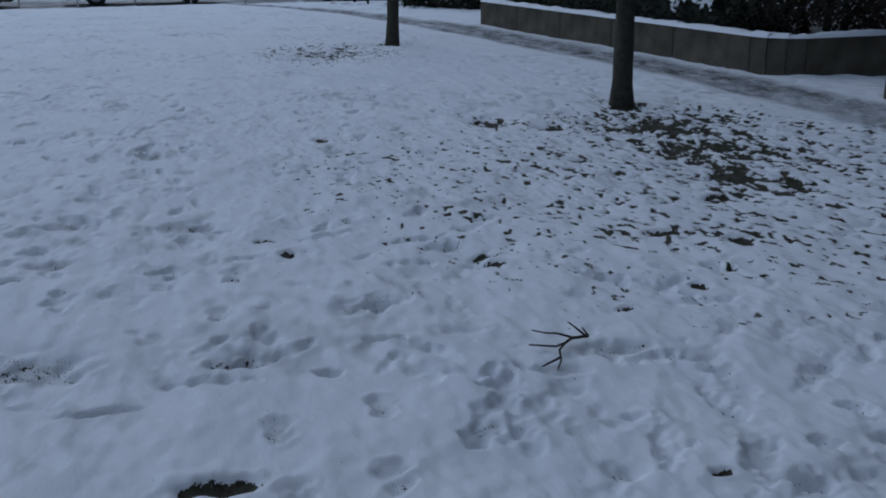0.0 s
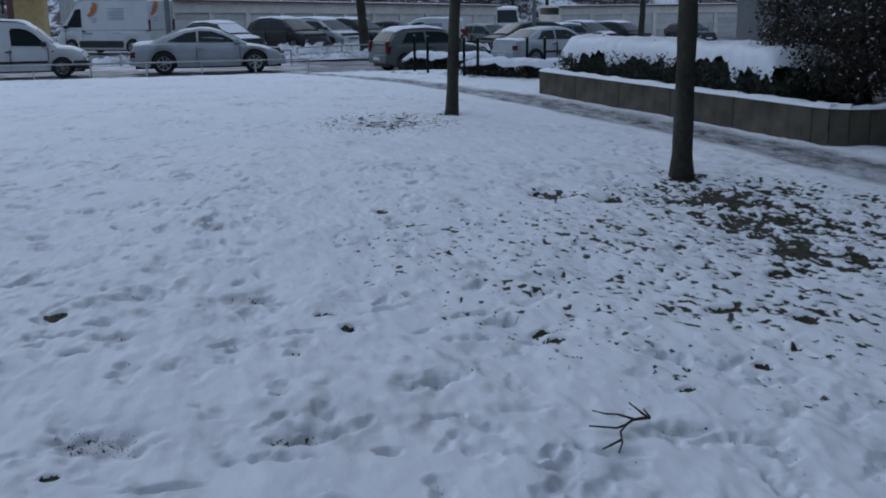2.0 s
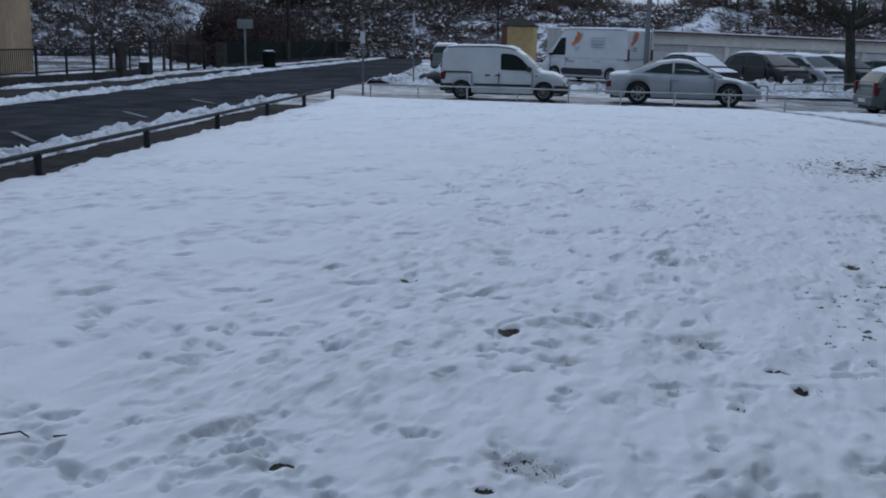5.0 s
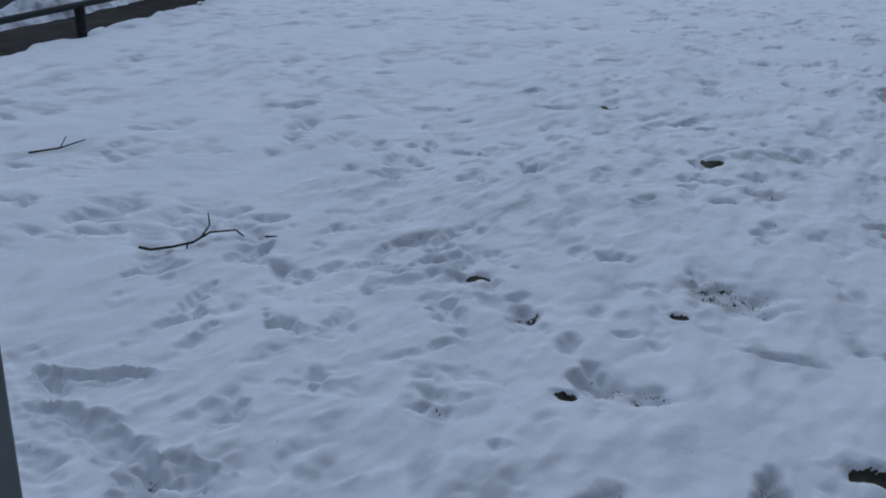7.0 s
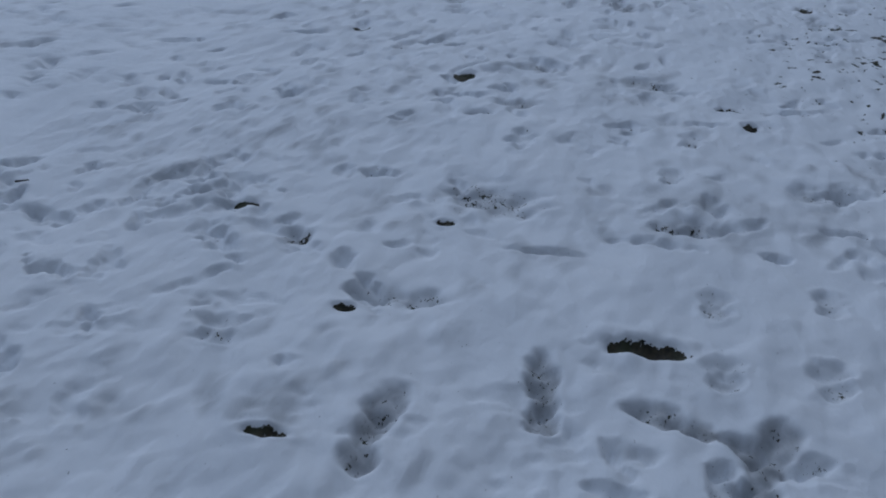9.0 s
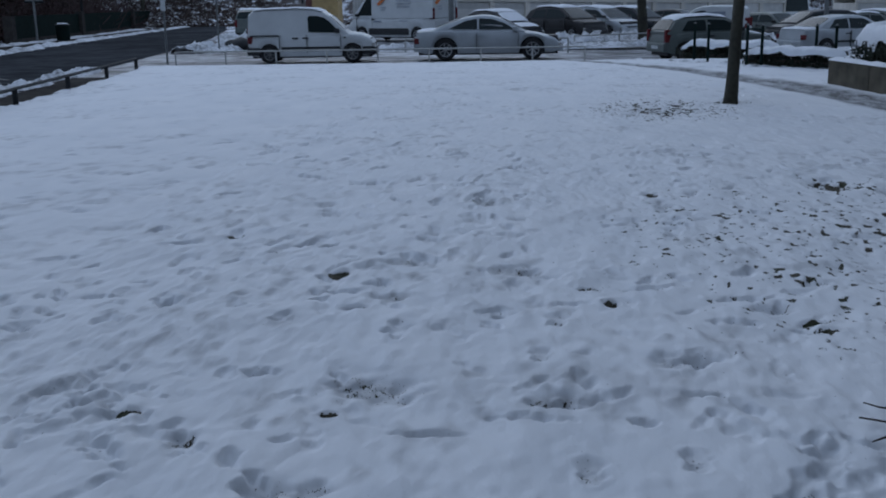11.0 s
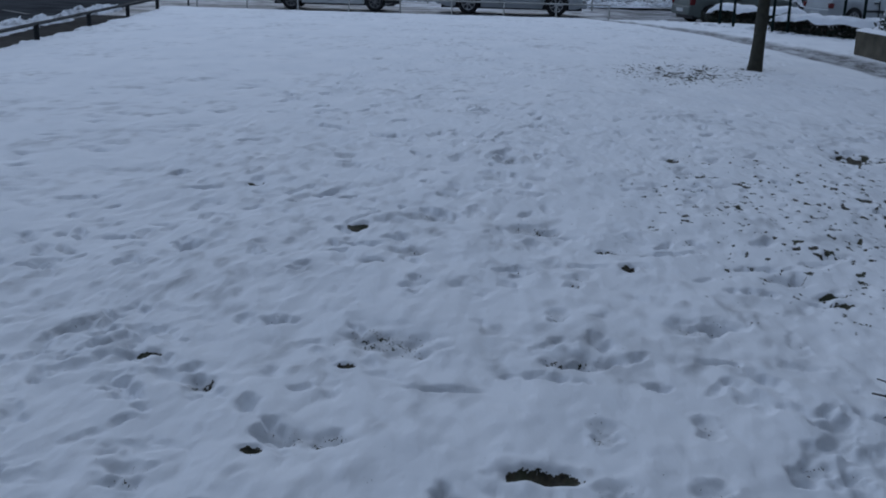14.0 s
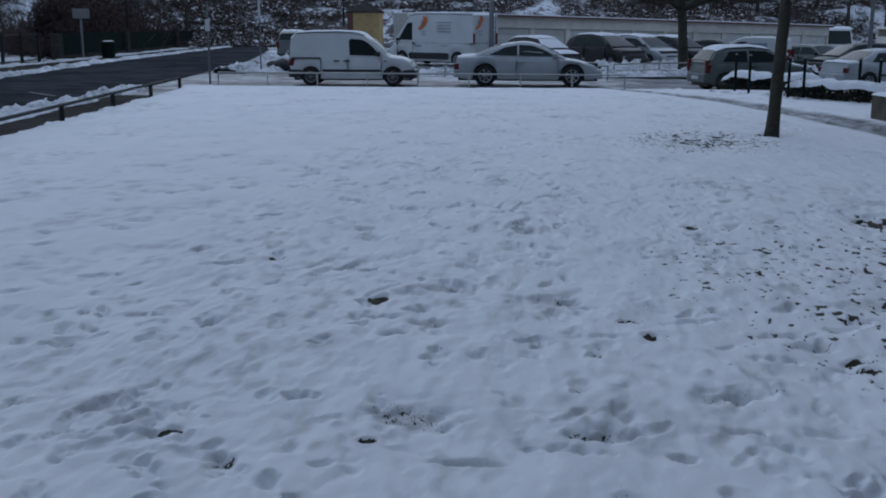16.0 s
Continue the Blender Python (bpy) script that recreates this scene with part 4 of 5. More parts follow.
def leaf_mass(name, centres, radii, count, size, mats, seed, label, category, parent=None, thin=0.45):
    """A bush: many small leaf quads in a set of clumps with ragged outlines, joined in one mesh."""
    rng = np.random.RandomState(seed)
    c = np.array(centres)
    r = np.array(radii)
    w = (r[:, 0] * r[:, 1] * r[:, 2])
    pick = rng.choice(len(c), count, p=w / w.sum())
    d = rng.normal(size=(count, 3))
    d /= np.linalg.norm(d, axis=1)[:, None]
    rad = rng.rand(count) ** 0.45 * (0.85 + 0.3 * rng.rand(count))
    p = c[pick] + d * r[pick] * rad[:, None]
    a = rng.normal(size=(count, 3))
    a /= np.linalg.norm(a, axis=1)[:, None]
    b = np.cross(a, rng.normal(size=(count, 3)))
    b /= np.linalg.norm(b, axis=1)[:, None]
    s = size * (0.6 + 0.8 * rng.rand(count))[:, None]
    v = np.stack([p - a * s, p + b * s * thin, p + a * s, p - b * s * thin], 1).reshape(-1, 3)
    me = bpy.data.meshes.new(name)
    me.vertices.add(len(v))
    me.vertices.foreach_set("co", v.ravel())
    me.loops.add(len(v))
    me.loops.foreach_set("vertex_index", np.arange(len(v), dtype=np.int32))
    me.polygons.add(count)
    me.polygons.foreach_set("loop_start", np.arange(0, len(v), 4, dtype=np.int32))
    for m0 in mats:
        me.materials.append(m0)
    me.polygons.foreach_set("material_index", (rng.rand(count) ** 3 * len(mats)).astype(np.int32))
    me.update(calc_edges=True)
    ob = new(name, me)
    ob.parent = parent
    return tagged(ob, label, category)


def snow_blanket(name, line, half, z, thick, parent, drop=0.12, seed=5):
    """A lumpy blanket of snow along a hedge's top, hanging over both sides."""
    pts = np.array(line, float)
    seg = np.r_[0, np.cumsum(np.linalg.norm(np.diff(pts, axis=0), axis=1))]
    s = np.linspace(0, seg[-1], int(seg[-1] / 0.05) + 2)
    cx, cy = np.interp(s, seg, pts[:, 0]), np.interp(s, seg, pts[:, 1])
    tx, ty = np.gradient(cx), np.gradient(cy)
    q = np.hypot(tx, ty)
    nx, ny = -ty / q, tx / q
    v = np.linspace(-1, 1, 15)
    S, V = np.meshgrid(s, v)
    ragged = 1.5 * smooth_noise(S, V * 0 + np.sign(V), 0.30, seed) * (0.4 + smooth_noise(S, V * 0 + np.sign(V), 0.09, seed + 8))
    off = half * np.sign(V) * np.minimum(np.abs(V) * 1.3, 1.0 + 0.06 * smooth_noise(S, V, 0.3, seed + 2))
    hang = drop * np.clip((np.abs(V) - 0.72) / 0.28, 0, 1) ** 1.2 * ragged * 1.6
    endf = np.clip(np.minimum(S, seg[-1] - S) / 0.3, 0, 1) ** 0.5
    Z = z + thick * endf * np.sqrt(np.clip(1 - np.abs(V) ** 3, 0, 1)) - hang + 0.10 * (smooth_noise(S, V * half, 0.35, seed + 3) - 0.5) + 0.05 * (smooth_noise(S, V * half, 0.11, seed + 4) - 0.5) - 0.10 * (1 - endf)
    co = np.stack([np.interp(S, s, cx) + off * np.interp(S, s, nx), np.interp(S, s, cy) + off * np.interp(S, s, ny), Z], -1).reshape(-1, 3)
    n = len(s)
    faces = [(a * n + k, a * n + k + 1, (a + 1) * n + k + 1, (a + 1) * n + k) for a in range(14) for k in range(n - 1)]
    return mesh_ob(name, co.tolist(), faces, M_SNOW, parent, "thick snow blanket", smooth=True)


hedge = empty("hedge", pose(6.9, 15, 0.3), "dark clipped evergreen hedge under a thick snow blanket", "hedge")
hc = [(6.45 + 0.5 * k / 24 + dx - 6.9, 18.2 - 6.6 * k / 24 - 15, 0.60 + dz - 0.3) for k in range(25) for dx, dz in ((-0.25, -0.08), (0.25, -0.05), (0.0, 0.08))]
leaf_mass("foliage", hc, [(0.36, 0.36, 0.30)] * len(hc), 38000, 0.030, (M_EVERGREEN, M_EVERGREEN), 12, "", "", hedge)
mesh_ob("core", [(-0.45 + dx, 3.1, dz) for dx in (-0.3, 0.3) for dz in (0.0, 0.5)] + [(0.0 + dx, -3.1, dz) for dx in (-0.3, 0.3) for dz in (0.0, 0.5)], [(0, 1, 5, 4), (2, 6, 7, 3), (0, 2, 3, 1), (4, 5, 7, 6), (1, 3, 7, 5)], M_EVERGREEN, hedge, "dense inner growth")
snow_blanket("snow_cap", ((-0.40, 3.35), (0.0, -0.2), (0.1, -3.25)), 0.50, 0.56, 0.14, hedge, 0.15)

shrub = empty("shrub", pose(8.0, 11.6, 0.3), "bushy shrub with dark reddish leaves dusted with snow", "shrub")
rng0 = np.random.RandomState(77)
sc = [(rng0.uniform(-1.15, 2.2), rng0.uniform(-0.9, 1.6), rng0.uniform(0.0, 1.5)) for _ in range(80)]
leaf_mass("foliage", sc, [(0.34, 0.34, 0.30)] * len(sc), 48000, 0.026, (M_REDLEAF, M_EVERGREEN, M_REDLEAF, M_EVERGREEN, M_REDLEAF, M_TWIG, M_REDLEAF, M_REDLEAF, M_TWIG, M_EVERGREEN, M_REDLEAF, M_SNOW), 13, "", "", shrub)
shrub2 = empty("shrub", pose(11.2, 12.0, 0.3), "tall dark shrub with snow caught in its twigs", "shrub")
sc = [(rng0.uniform(-1.5, 0.8), rng0.uniform(-1.0, 1.8), rng0.uniform(0.0, 2.0)) for _ in range(95)]
leaf_mass("foliage", sc, [(0.36, 0.36, 0.32)] * len(sc), 42000, 0.028, (M_EVERGREEN, M_REDLEAF, M_EVERGREEN, M_TWIG, M_REDLEAF, M_EVERGREEN, M_REDLEAF, M_TWIG, M_EVERGREEN, M_EVERGREEN, M_SNOW), 14, "", "", shrub2)
shrub3 = empty("shrub", pose(8.4, 5.6, 0.3), "dark shrub on the second planting bed, unseen upper growth added for shade", "shrub")
sc = [(rng0.uniform(-1.2, 0.9), rng0.uniform(-2.6, 2.4), rng0.uniform(0.0, 1.2)) for _ in range(60)]
leaf_mass("foliage", sc, [(0.36, 0.36, 0.32)] * len(sc), 26000, 0.03, (M_REDLEAF, M_EVERGREEN, M_TWIG, M_REDLEAF, M_EVERGREEN, M_REDLEAF, M_REDLEAF, M_SNOW), 16, "", "", shrub3)
# coarse unseen growth above the shrubs, added to hold skylight off the lawn's right
for sh, x0, x1, y0, y1, zt, q0 in ((shrub, -0.9, 2.0, -0.7, 3.6, 5.2, 17), (shrub2, -1.4, 0.6, -0.8, 4.0, 6.5, 18), (shrub3, -0.7, 1.0, -2.8, 2.4, 5.5, 19)):
    sc = [(rng0.uniform(x0, x1), rng0.uniform(y0, y1), rng0.uniform(1.7, zt)) for _ in range(70)]
    leaf_mass("sky_shade_foliage", sc, [(0.55, 0.55, 0.5)] * len(sc), 15000, 0.075, (M_EVERGREEN, M_REDLEAF, M_TWIG), q0, "", "", sh)
for sh, k in ((shrub, 5), (shrub2, 6), (shrub3, 5)):
    for q in range(k):
        a = q * 2.1
        part("stem", tube((0.25 * math.cos(a), 0.25 * math.sin(a), -0.05), (0.9 * math.cos(a), 0.7 * math.sin(a), 3.6), 0.05, 0.015, 6), M_BARK, sh)

# low hedge and green railings at the car park's edge
low = empty("hedge", pose(6.2, 24, -0.12), "low hedge under thick snow behind green railings", "hedge")
for hl, seed in ((((-1.45, 3.45), (-0.4, 2.45), (0.5, 1.9)), 25), (((-0.6, -0.1), (0.0, -1.15), (0.8, -1.85), (2.2, -2.1)), 35)):
    hc = []
    for (x0, y0), (x1, y1) in zip(hl[:-1], hl[1:]):
        for k in range(9):
            hc += [(x0 + (x1 - x0) * k / 9, y0 + (y1 - y0) * k / 9, 0.12), (x0 + (x1 - x0) * k / 9, y0 + (y1 - y0) * k / 9 + 0.15, 0.24)]
    leaf_mass("foliage", hc, [(0.30, 0.30, 0.22)] * len(hc), 9000, 0.034, (M_EVERGREEN, M_EVERGREEN, M_BRUSH), seed, "", "", low)
    snow_blanket("snow_cap", hl, 0.27, 0.40, 0.12, low, 0.03, seed + 1)


def railing():
    root = empty("railing", pose(0, 0, 0), "green painted steel railing posts with low crossbars", "railing")
    posts = ((4.65, 25.8), (4.83, 25.03), (5.38, 23.52), (5.61, 23.14), (6.56, 22.47), (6.85, 22.1), (8.2, 21.6))
    for x, y in posts:
        p = part("post", tube((x, y, -0.3), (x, y, 0.86), 0.032, sides=8), M_GREENIRON, root)
        part("post_cap", tube((x, y, 0.86), (x, y, 0.90), 0.038, 0.01, 8), M_GALV, p)
    for a, b in ((0, 1), (2, 3)):
        for z0 in (-0.02, 0.78) if a else (-0.02,):
            part("crossbar", tube((*posts[a], z0), (*posts[b], z0), 0.02, sides=6), M_GREENIRON, root)


railing()


# ---- trees ----
def branch(bm, p, d, length, radius, depth, rng, spread, droop=0.0):
    """Tapered limbs, forking into finer ones."""
    steps = 3 if depth > 1 else 2
    for k in range(steps):
        q = p + d * (length / steps)
        r2 = radius * (0.84 if depth else 0.6)
        add_tube(bm, p, q, radius, r2, 6 if radius > 0.03 else (4 if radius > 0.01 else 3), cap=False)
        if depth and (k or depth < 3):
            for _ in range(2 if depth < 3 else 1):
                side = Vector(rng.normal(size=3)).cross(d).normalized()
                nd = (d * (1 - spread * 0.5) + side * spread * (0.7 + 0.6 * rng.rand()) + Vector((0, 0, 0.12 - droop))).normalized()
                branch(bm, q, nd, length * (0.55 + 0.25 * rng.rand()), r2 * 0.62, depth - 1, rng, spread, droop)
        p, radius = q, r2
        d = (d + 0.14 * Vector(rng.normal(size=3))).normalized()


def bare_tree(name, x, y, z, r, fork, crown, limbs, seed, label, lean=(0, 0), depth=3, spread=0.6, droop=0.0, group=""):
    rng = np.random.RandomState(seed)
    root = empty(name, pose(x, y, z), label, "tree", group)
    bm = bmesh.new()
    sides, rows = 14, 9
    rings = []
    for k in range(rows):
        t = k / (rows - 1)
        rr = r * (1.0 - 0.25 * t + 0.38 * math.exp(-t * fork * 7))
        rings.append([bm.verts.new((lean[0] * t + (rr * (1 + 0.07 * rng.randn())) * math.cos(a * math.tau / sides), lean[1] * t + rr * math.sin(a * math.tau / sides), -0.15 + t * (fork + 0.15))) for a in range(sides)])
    for k in range(rows - 1):
        for a in range(sides):
            bm.faces.new((rings[k][a], rings[k][(a + 1) % sides], rings[k + 1][(a + 1) % sides], rings[k + 1][a]))
    bm.faces.new(rings[-1])
    part("trunk", bm, M_BARK, root, smooth=True)
    tip = Vector((lean[0], lean[1], fork - 0.05))
    for k in range(limbs):
        a = k * math.tau / limbs + rng.rand()
        bm = bmesh.new()
        d = Vector((math.cos(a), math.sin(a), 0.35 + 0.6 * rng.rand())).normalized()
        if k == 0:
            d = Vector((0.15, 0.1, 1)).normalized()
        branch(bm, tip, d, crown, r * 0.42, depth, rng, spread, droop)
        part("limb", bm, M_TWIG if r < 0.1 else M_BARK, root)
    return root


LAWN_TREES = "young trees on the lawn"
bare_tree("lawn_tree", 4.13, 9.05, -0.05, 0.098, 2.9, 1.5, 6, 3, "slim bare tree with green-grey bark on the lawn", (0.06, 0.1), group=LAWN_TREES)
tree_by_path = bare_tree("lawn_tree", 3.29, 15.24, -0.05, 0.092, 2.2, 1.2, 9, 8, "slim bare tree forking above head height on the lawn", (0.10, 0.05), group=LAWN_TREES, spread=0.75, droop=0.06, depth=4)
tree_by_cars = bare_tree("car_park_tree", 6.3, 47.5, ROAD_Z, 0.24, 2.6, 2.3, 12, 5, "dark bare tree with a wide crown at the car park", (-0.2, 0), depth=5, spread=0.7)
tree_far = bare_tree("car_park_tree", 24.6, 60.0, ROAD_Z, 0.2, 2.6, 2.3, 7, 9, "bare tree beside the far parked cars", (0.1, 0), depth=4)


# fine outer twigs of the crowns
rng2 = np.random.RandomState(53)


def fine_twigs(tree, spread, z0, z1, clumps, count, size, mats, seed, thin=0.035):
    cs = []
    for _ in range(clumps):
        a, q, h = rng2.rand() * math.tau, rng2.rand() ** 0.5, rng2.rand()
        wide = spread * (0.55 + 0.45 * math.sin(math.pi * min(1, 0.25 + h * 0.75)))
        cs.append((wide * q * math.cos(a), wide * q * math.sin(a), z0 + (z1 - z0) * h + 0.25 * spread * (0.5 - q)))
    leaf_mass("crown", cs, [(spread * 0.24, spread * 0.24, spread * 0.18)] * clumps, count, size, mats, seed, "", "", tree, thin)


fine_twigs(tree_by_path, 1.25, 2.25, 4.0, 40, 2600, 0.13, (M_TWIG,), 91, 0.022)
fine_twigs(tree_by_cars, 3.0, 2.9, 6.5, 60, 9000, 0.24, (M_TWIG, M_TWIG, M_BRUSH), 92)
fine_twigs(tree_far, 2.6, 2.7, 6.0, 40, 5000, 0.24, (M_TWIG, M_TWIG, M_BRUSH), 93)


# ---- rails ----
def low_rail(name, pts, top, mat, r, label, category="rail", base=-0.4, bar_r=None):
    root = empty(name, pose(0, 0, 0), label, category)
    for x, y in pts:
        part("post", tube((x, y, base), (x, y, top), r, sides=8), mat, root)
    for (x0, y0), (x1, y1) in zip(pts[:-1], pts[1:]):
        part("bar", tube((x0, y0, top), (x1, y1, top), bar_r or r, sides=8), mat, root)
    return root


low_rail("low_rail", [(lawn_left(y) - 0.02, y) for y in np.arange(1.0, 27.5, 3.02)], 0.25, M_IRON, 0.045, "dark low steel rail on short posts along the lawn", bar_r=0.028)
low_rail("white_rail", [(x, 27.8) for x in np.arange(-8.7, 2.2, 1.36)], 0.27, M_RAIL, 0.022, "pale galvanised knee rail at the lawn's far edge")
low_rail("white_rail", [(3.0, 44.0), (5.0, 45.4), (7.0, 46.8)], 0.0, M_RAIL, 0.03, "pale rail round the car park island")
low_rail("white_rail", [(-3.6, 39.5), (-1.8, 38.9), (0.6, 38.6), (2.4, 38.4)], 0.12, M_RAIL, 0.03, "pale rail behind the parked coupe")
part_post = empty("steel_post", pose(-1.215, 1.2, -0.06), "grey painted square steel post in the snow", "post")
part("shaft", box(-0.05, 0.05, -0.05, 0.05, 0, 1.0, 0.006), M_GALV, part_post)
part("cap", box(-0.056, 0.056, -0.056, 0.056, 1.0, 1.012, 0.004), M_GALV, part_post)


# ---- snow ridges pushed up by the road ----
def ridge(name, line, width, height, z, seed, label, mat=M_RIDGE):
    pts = np.array(line, float)
    seg = np.r_[0, np.cumsum(np.linalg.norm(np.diff(pts, axis=0), axis=1))]
    s = np.arange(0, seg[-1], 0.06)
    cx, cy = np.interp(s, seg, pts[:, 0]), np.interp(s, seg, pts[:, 1])
    tx, ty = np.gradient(cx), np.gradient(cy)
    q = np.hypot(tx, ty)
    v = np.linspace(-1, 1, 13)
    S, V = np.meshgrid(s, v)
    wide = width * (0.55 + 0.9 * smooth_noise(S, V * 0, 1.3, seed + 5))
    lump = 0.12 + 1.0 * smooth_noise(S, V * width, 0.7, seed) * (0.2 + 0.8 * smooth_noise(S, V * width, 0.28, seed + 1) + 0.7 * smooth_noise(S, V * width, 0.12, seed + 3))
    Z = z - 0.03 + height * np.clip(1 - V**2, 0, 1) ** 0.7 * lump
    Z += height * np.clip(1 - V**2, 0, 1) * (0.8 * (smooth_noise(S, V * width, 0.17, seed + 6) - 0.4) + 0.6 * (smooth_noise(S, V * width, 0.085, seed + 9) - 0.5))
    off = V * wide + 0.12 * (smooth_noise(S, V, 0.4, seed + 2) - 0.5) + 0.10 * (smooth_noise(S, V, 0.12, seed + 7) - 0.5)
    co = np.stack([np.interp(S, s, cx) - off * np.interp(S, s, ty / q), np.interp(S, s, cy) + off * np.interp(S, s, tx / q), Z], -1).reshape(-1, 3)
    n = len(s)
    faces = [(a * n + k, a * n + k + 1, (a + 1) * n + k + 1, (a + 1) * n + k) for a in range(12) for k in range(n - 1)]
    return tagged(mesh_ob(name, co.tolist(), faces, mat, smooth=True), label, "snow bank", kind="structure")


ridge("snow_bank", ((-8.6, 4), (-9.5, 12), (-10.4, 17.5), (-11.5, 26), (-12.1, 30.5)), 0.36, 0.19, ROAD_Z, 101, "lumpy snow ridge pushed up beside the road")
ridge("snow_bank", ((-7.3, 8), (-8.3, 16), (-9.5, 26)), 0.16, 0.12, ROAD_Z + 0.05, 107, "thin snow line along the lawn rail")
ridge("snow_bank", ((-16.2, 8), (-17.4, 22.2), (-18.3, 29.3), (-22.5, 52), (-26.3, 80), (-30.6, 110)), 0.45, 0.16, ROAD_Z, 113, "lumpy snow ridge along the far kerb")
ridge("snow_bank", ((-20.4, 20), (-21.5, 28), (-22.4, 38), (-24.2, 46), (-25.2, 56), (-30, 90)), 0.5, 0.10, ROAD_Z + 0.03, 119, "snow left at the foot of the garden wall")
ridge("snow_bank", ((-12.4, 41), (-11.2, 44.5), (-12.6, 52), (-15.5, 59)), 1.0, 0.32, ROAD_Z, 125, "snow heaped at the car park's corner")
ridge("snow_bank", ((-8.5, 42), (-3, 41), (2.5, 41.5), (7, 44)), 0.9, 0.22, ROAD_Z, 131, "snow heaped between the parking rows")
ridge("snow_bank", ((2.0, 47.8), (4.5, 48.8), (8, 50)), 0.8, 0.35, ROAD_Z, 137, "snow heaped before the parked cars")
ridge("snow_bank", ((11.5, 47), (14, 48.2), (18, 50)), 0.7, 0.3, ROAD_Z, 139, "snow heaped beside the lamp post")
ridge("snow_bank", ((3.2, 26.6), (4.3, 25.2), (5.3, 23.2), (7, 21.6)), 0.35, 0.12, -0.08, 143, "snow pushed against the railing")
strip("pavement", ((-20.2, 8), (-21.4, 22), (-22.1, 29.3), (-25.6, 52), (-36, 112)), ((-16.4, 8), (-17.7, 22), (-18.8, 29.3), (-23, 52), (-31.2, 112)), ROAD_Z + 0.03, M_MUD, "wet paved footway before the garden wall", "pavement")
for k, (x0, y0, x1, y1) in enumerate(((-12.52, 17.5, -11.06, 16.07), (-13.45, 23.1, -12.12, 21.77), (-14.36, 28.4, -12.98, 27.0), (-11.6, 12.6, -10.2, 11.2))):
    d = Vector((x1 - x0, y1 - y0, 0))
    p = part("parking_line", box(0, d.length, -0.05, 0.05, 0.0, 0.004), M_PAINTLINE)
    p.matrix_basis = pose(x0, y0, ROAD_Z + 0.002, 0, 0, math.degrees(math.atan2(d.y, d.x)))
    tagged(p, "worn white painted parking bay line", "road marking", kind="structure")


# ---- the garden wall, fence and house across the road ----
def garden_wall():
    root = empty("garden_wall", pose(0, 0, 0), "low wall with dark iron railings and stone pillars", "wall", kind="structure")
    line = ((-20.4, 14.0), (-21.99, 28.1), (-22.41, 32.8), (-22.97, 39.1), (-23.9, 42.6))
    for (x0, y0), (x1, y1) in zip(line[:-1], line[1:]):
        d = Vector((x1 - x0, y1 - y0, 0))
        a = math.degrees(math.atan2(d.y, d.x))
        p = part("base_wall", box(0, d.length, 0, 0.25, -0.2, 0.33, 0.01), M_MUD, root)
        p.matrix_basis = pose(x0, y0, ROAD_Z, 0, 0, a)
        n = max(1, round(d.length / 2.4))
        for k in range(n):
            bm = bmesh.new()
            u0, u1 = d.length * k / n, d.length * (k + 1) / n
            for z0 in (0.42, 1.22):
                add_box(bm, u0 + 0.06, u1 - 0.06, 0.10, 0.14, z0, z0 + 0.045)
            for q in np.arange(u0 + 0.14, u1 - 0.08, 0.125):
                add_box(bm, q - 0.009, q + 0.009, 0.112, 0.128, 0.4, 1.28)
            f = part("railing_panel", bm, M_IRON, root)
            f.matrix_basis = pose(x0, y0, ROAD_Z, 0, 0, a)
            g = part("post", box(u0 - 0.035, u0 + 0.035, 0.085, 0.155, 0.3, 1.36, 0.006), M_IRON, root)
            g.matrix_basis = pose(x0, y0, ROAD_Z, 0, 0, a)
    for x, y, h, w in ((-22.97, 39.1, 1.5, 0.17), (-23.75, 42.4, 0.6, 0.2), (-25.6, 54.0, 1.45, 0.24), (-27.6, 68.3, 1.6, 0.24), (-30.4, 86, 1.6, 0.24)):
        part("stone_pillar", box(x - w, x + w, y - w, y + w, ROAD_Z - 0.1, ROAD_Z + h, 0.02), M_MUD, root)
    return root


garden_wall()


def gate():
    root = empty("garden_gate", pose(0, 0, 0), "dark iron double gate with wire infill, closed", "gate")
    p0, p1 = Vector((-23.9, 43.2, 0)), Vector((-25.4, 51.5, 0))
    for k in range(4):
        q = p0.lerp(p1, k / 3)
        part("gate_post", box(q.x - 0.06, q.x + 0.06, q.y - 0.06, q.y + 0.06, ROAD_Z - 0.05, 1.15), M_IRON, root)
    for k in range(3):
        bm = bmesh.new()
        a, b = p0.lerp(p1, k / 3), p0.lerp(p1, (k + 1) / 3)
        for z0 in (-0.2, 1.05):
            add_tube(bm, (a.x, a.y, z0), (b.x, b.y, z0), 0.03, sides=6)
        for j in range(1, 14):
            q = a.lerp(b, j / 14)
            add_tube(bm, (q.x, q.y, -0.2), (q.x, q.y, 1.05), 0.006, sides=3, cap=False)
        part("gate_leaf", bm, M_IRON, root)


gate()
dark_fence = empty("mesh_fence", pose(0, 0, 0), "dark green screened fence on a low kerb", "fence")
for (x0, y0), (x1, y1) in (((-25.6, 54.2), (-27.6, 68.2)), ((-27.6, 68.4), (-30.4, 86)), ((-30.4, 86), (-35.5, 112))):
    d = Vector((x1 - x0, y1 - y0, 0))
    p = part("fence_panel", box(0.1, d.length - 0.1, 0.02, 0.08, 0.25, 1.45, 0.01), M_GREENIRON, dark_fence)
    q = part("kerb", box(0, d.length, -0.1, 0.15, -0.1, 0.26, 0.01), M_MUD, dark_fence)
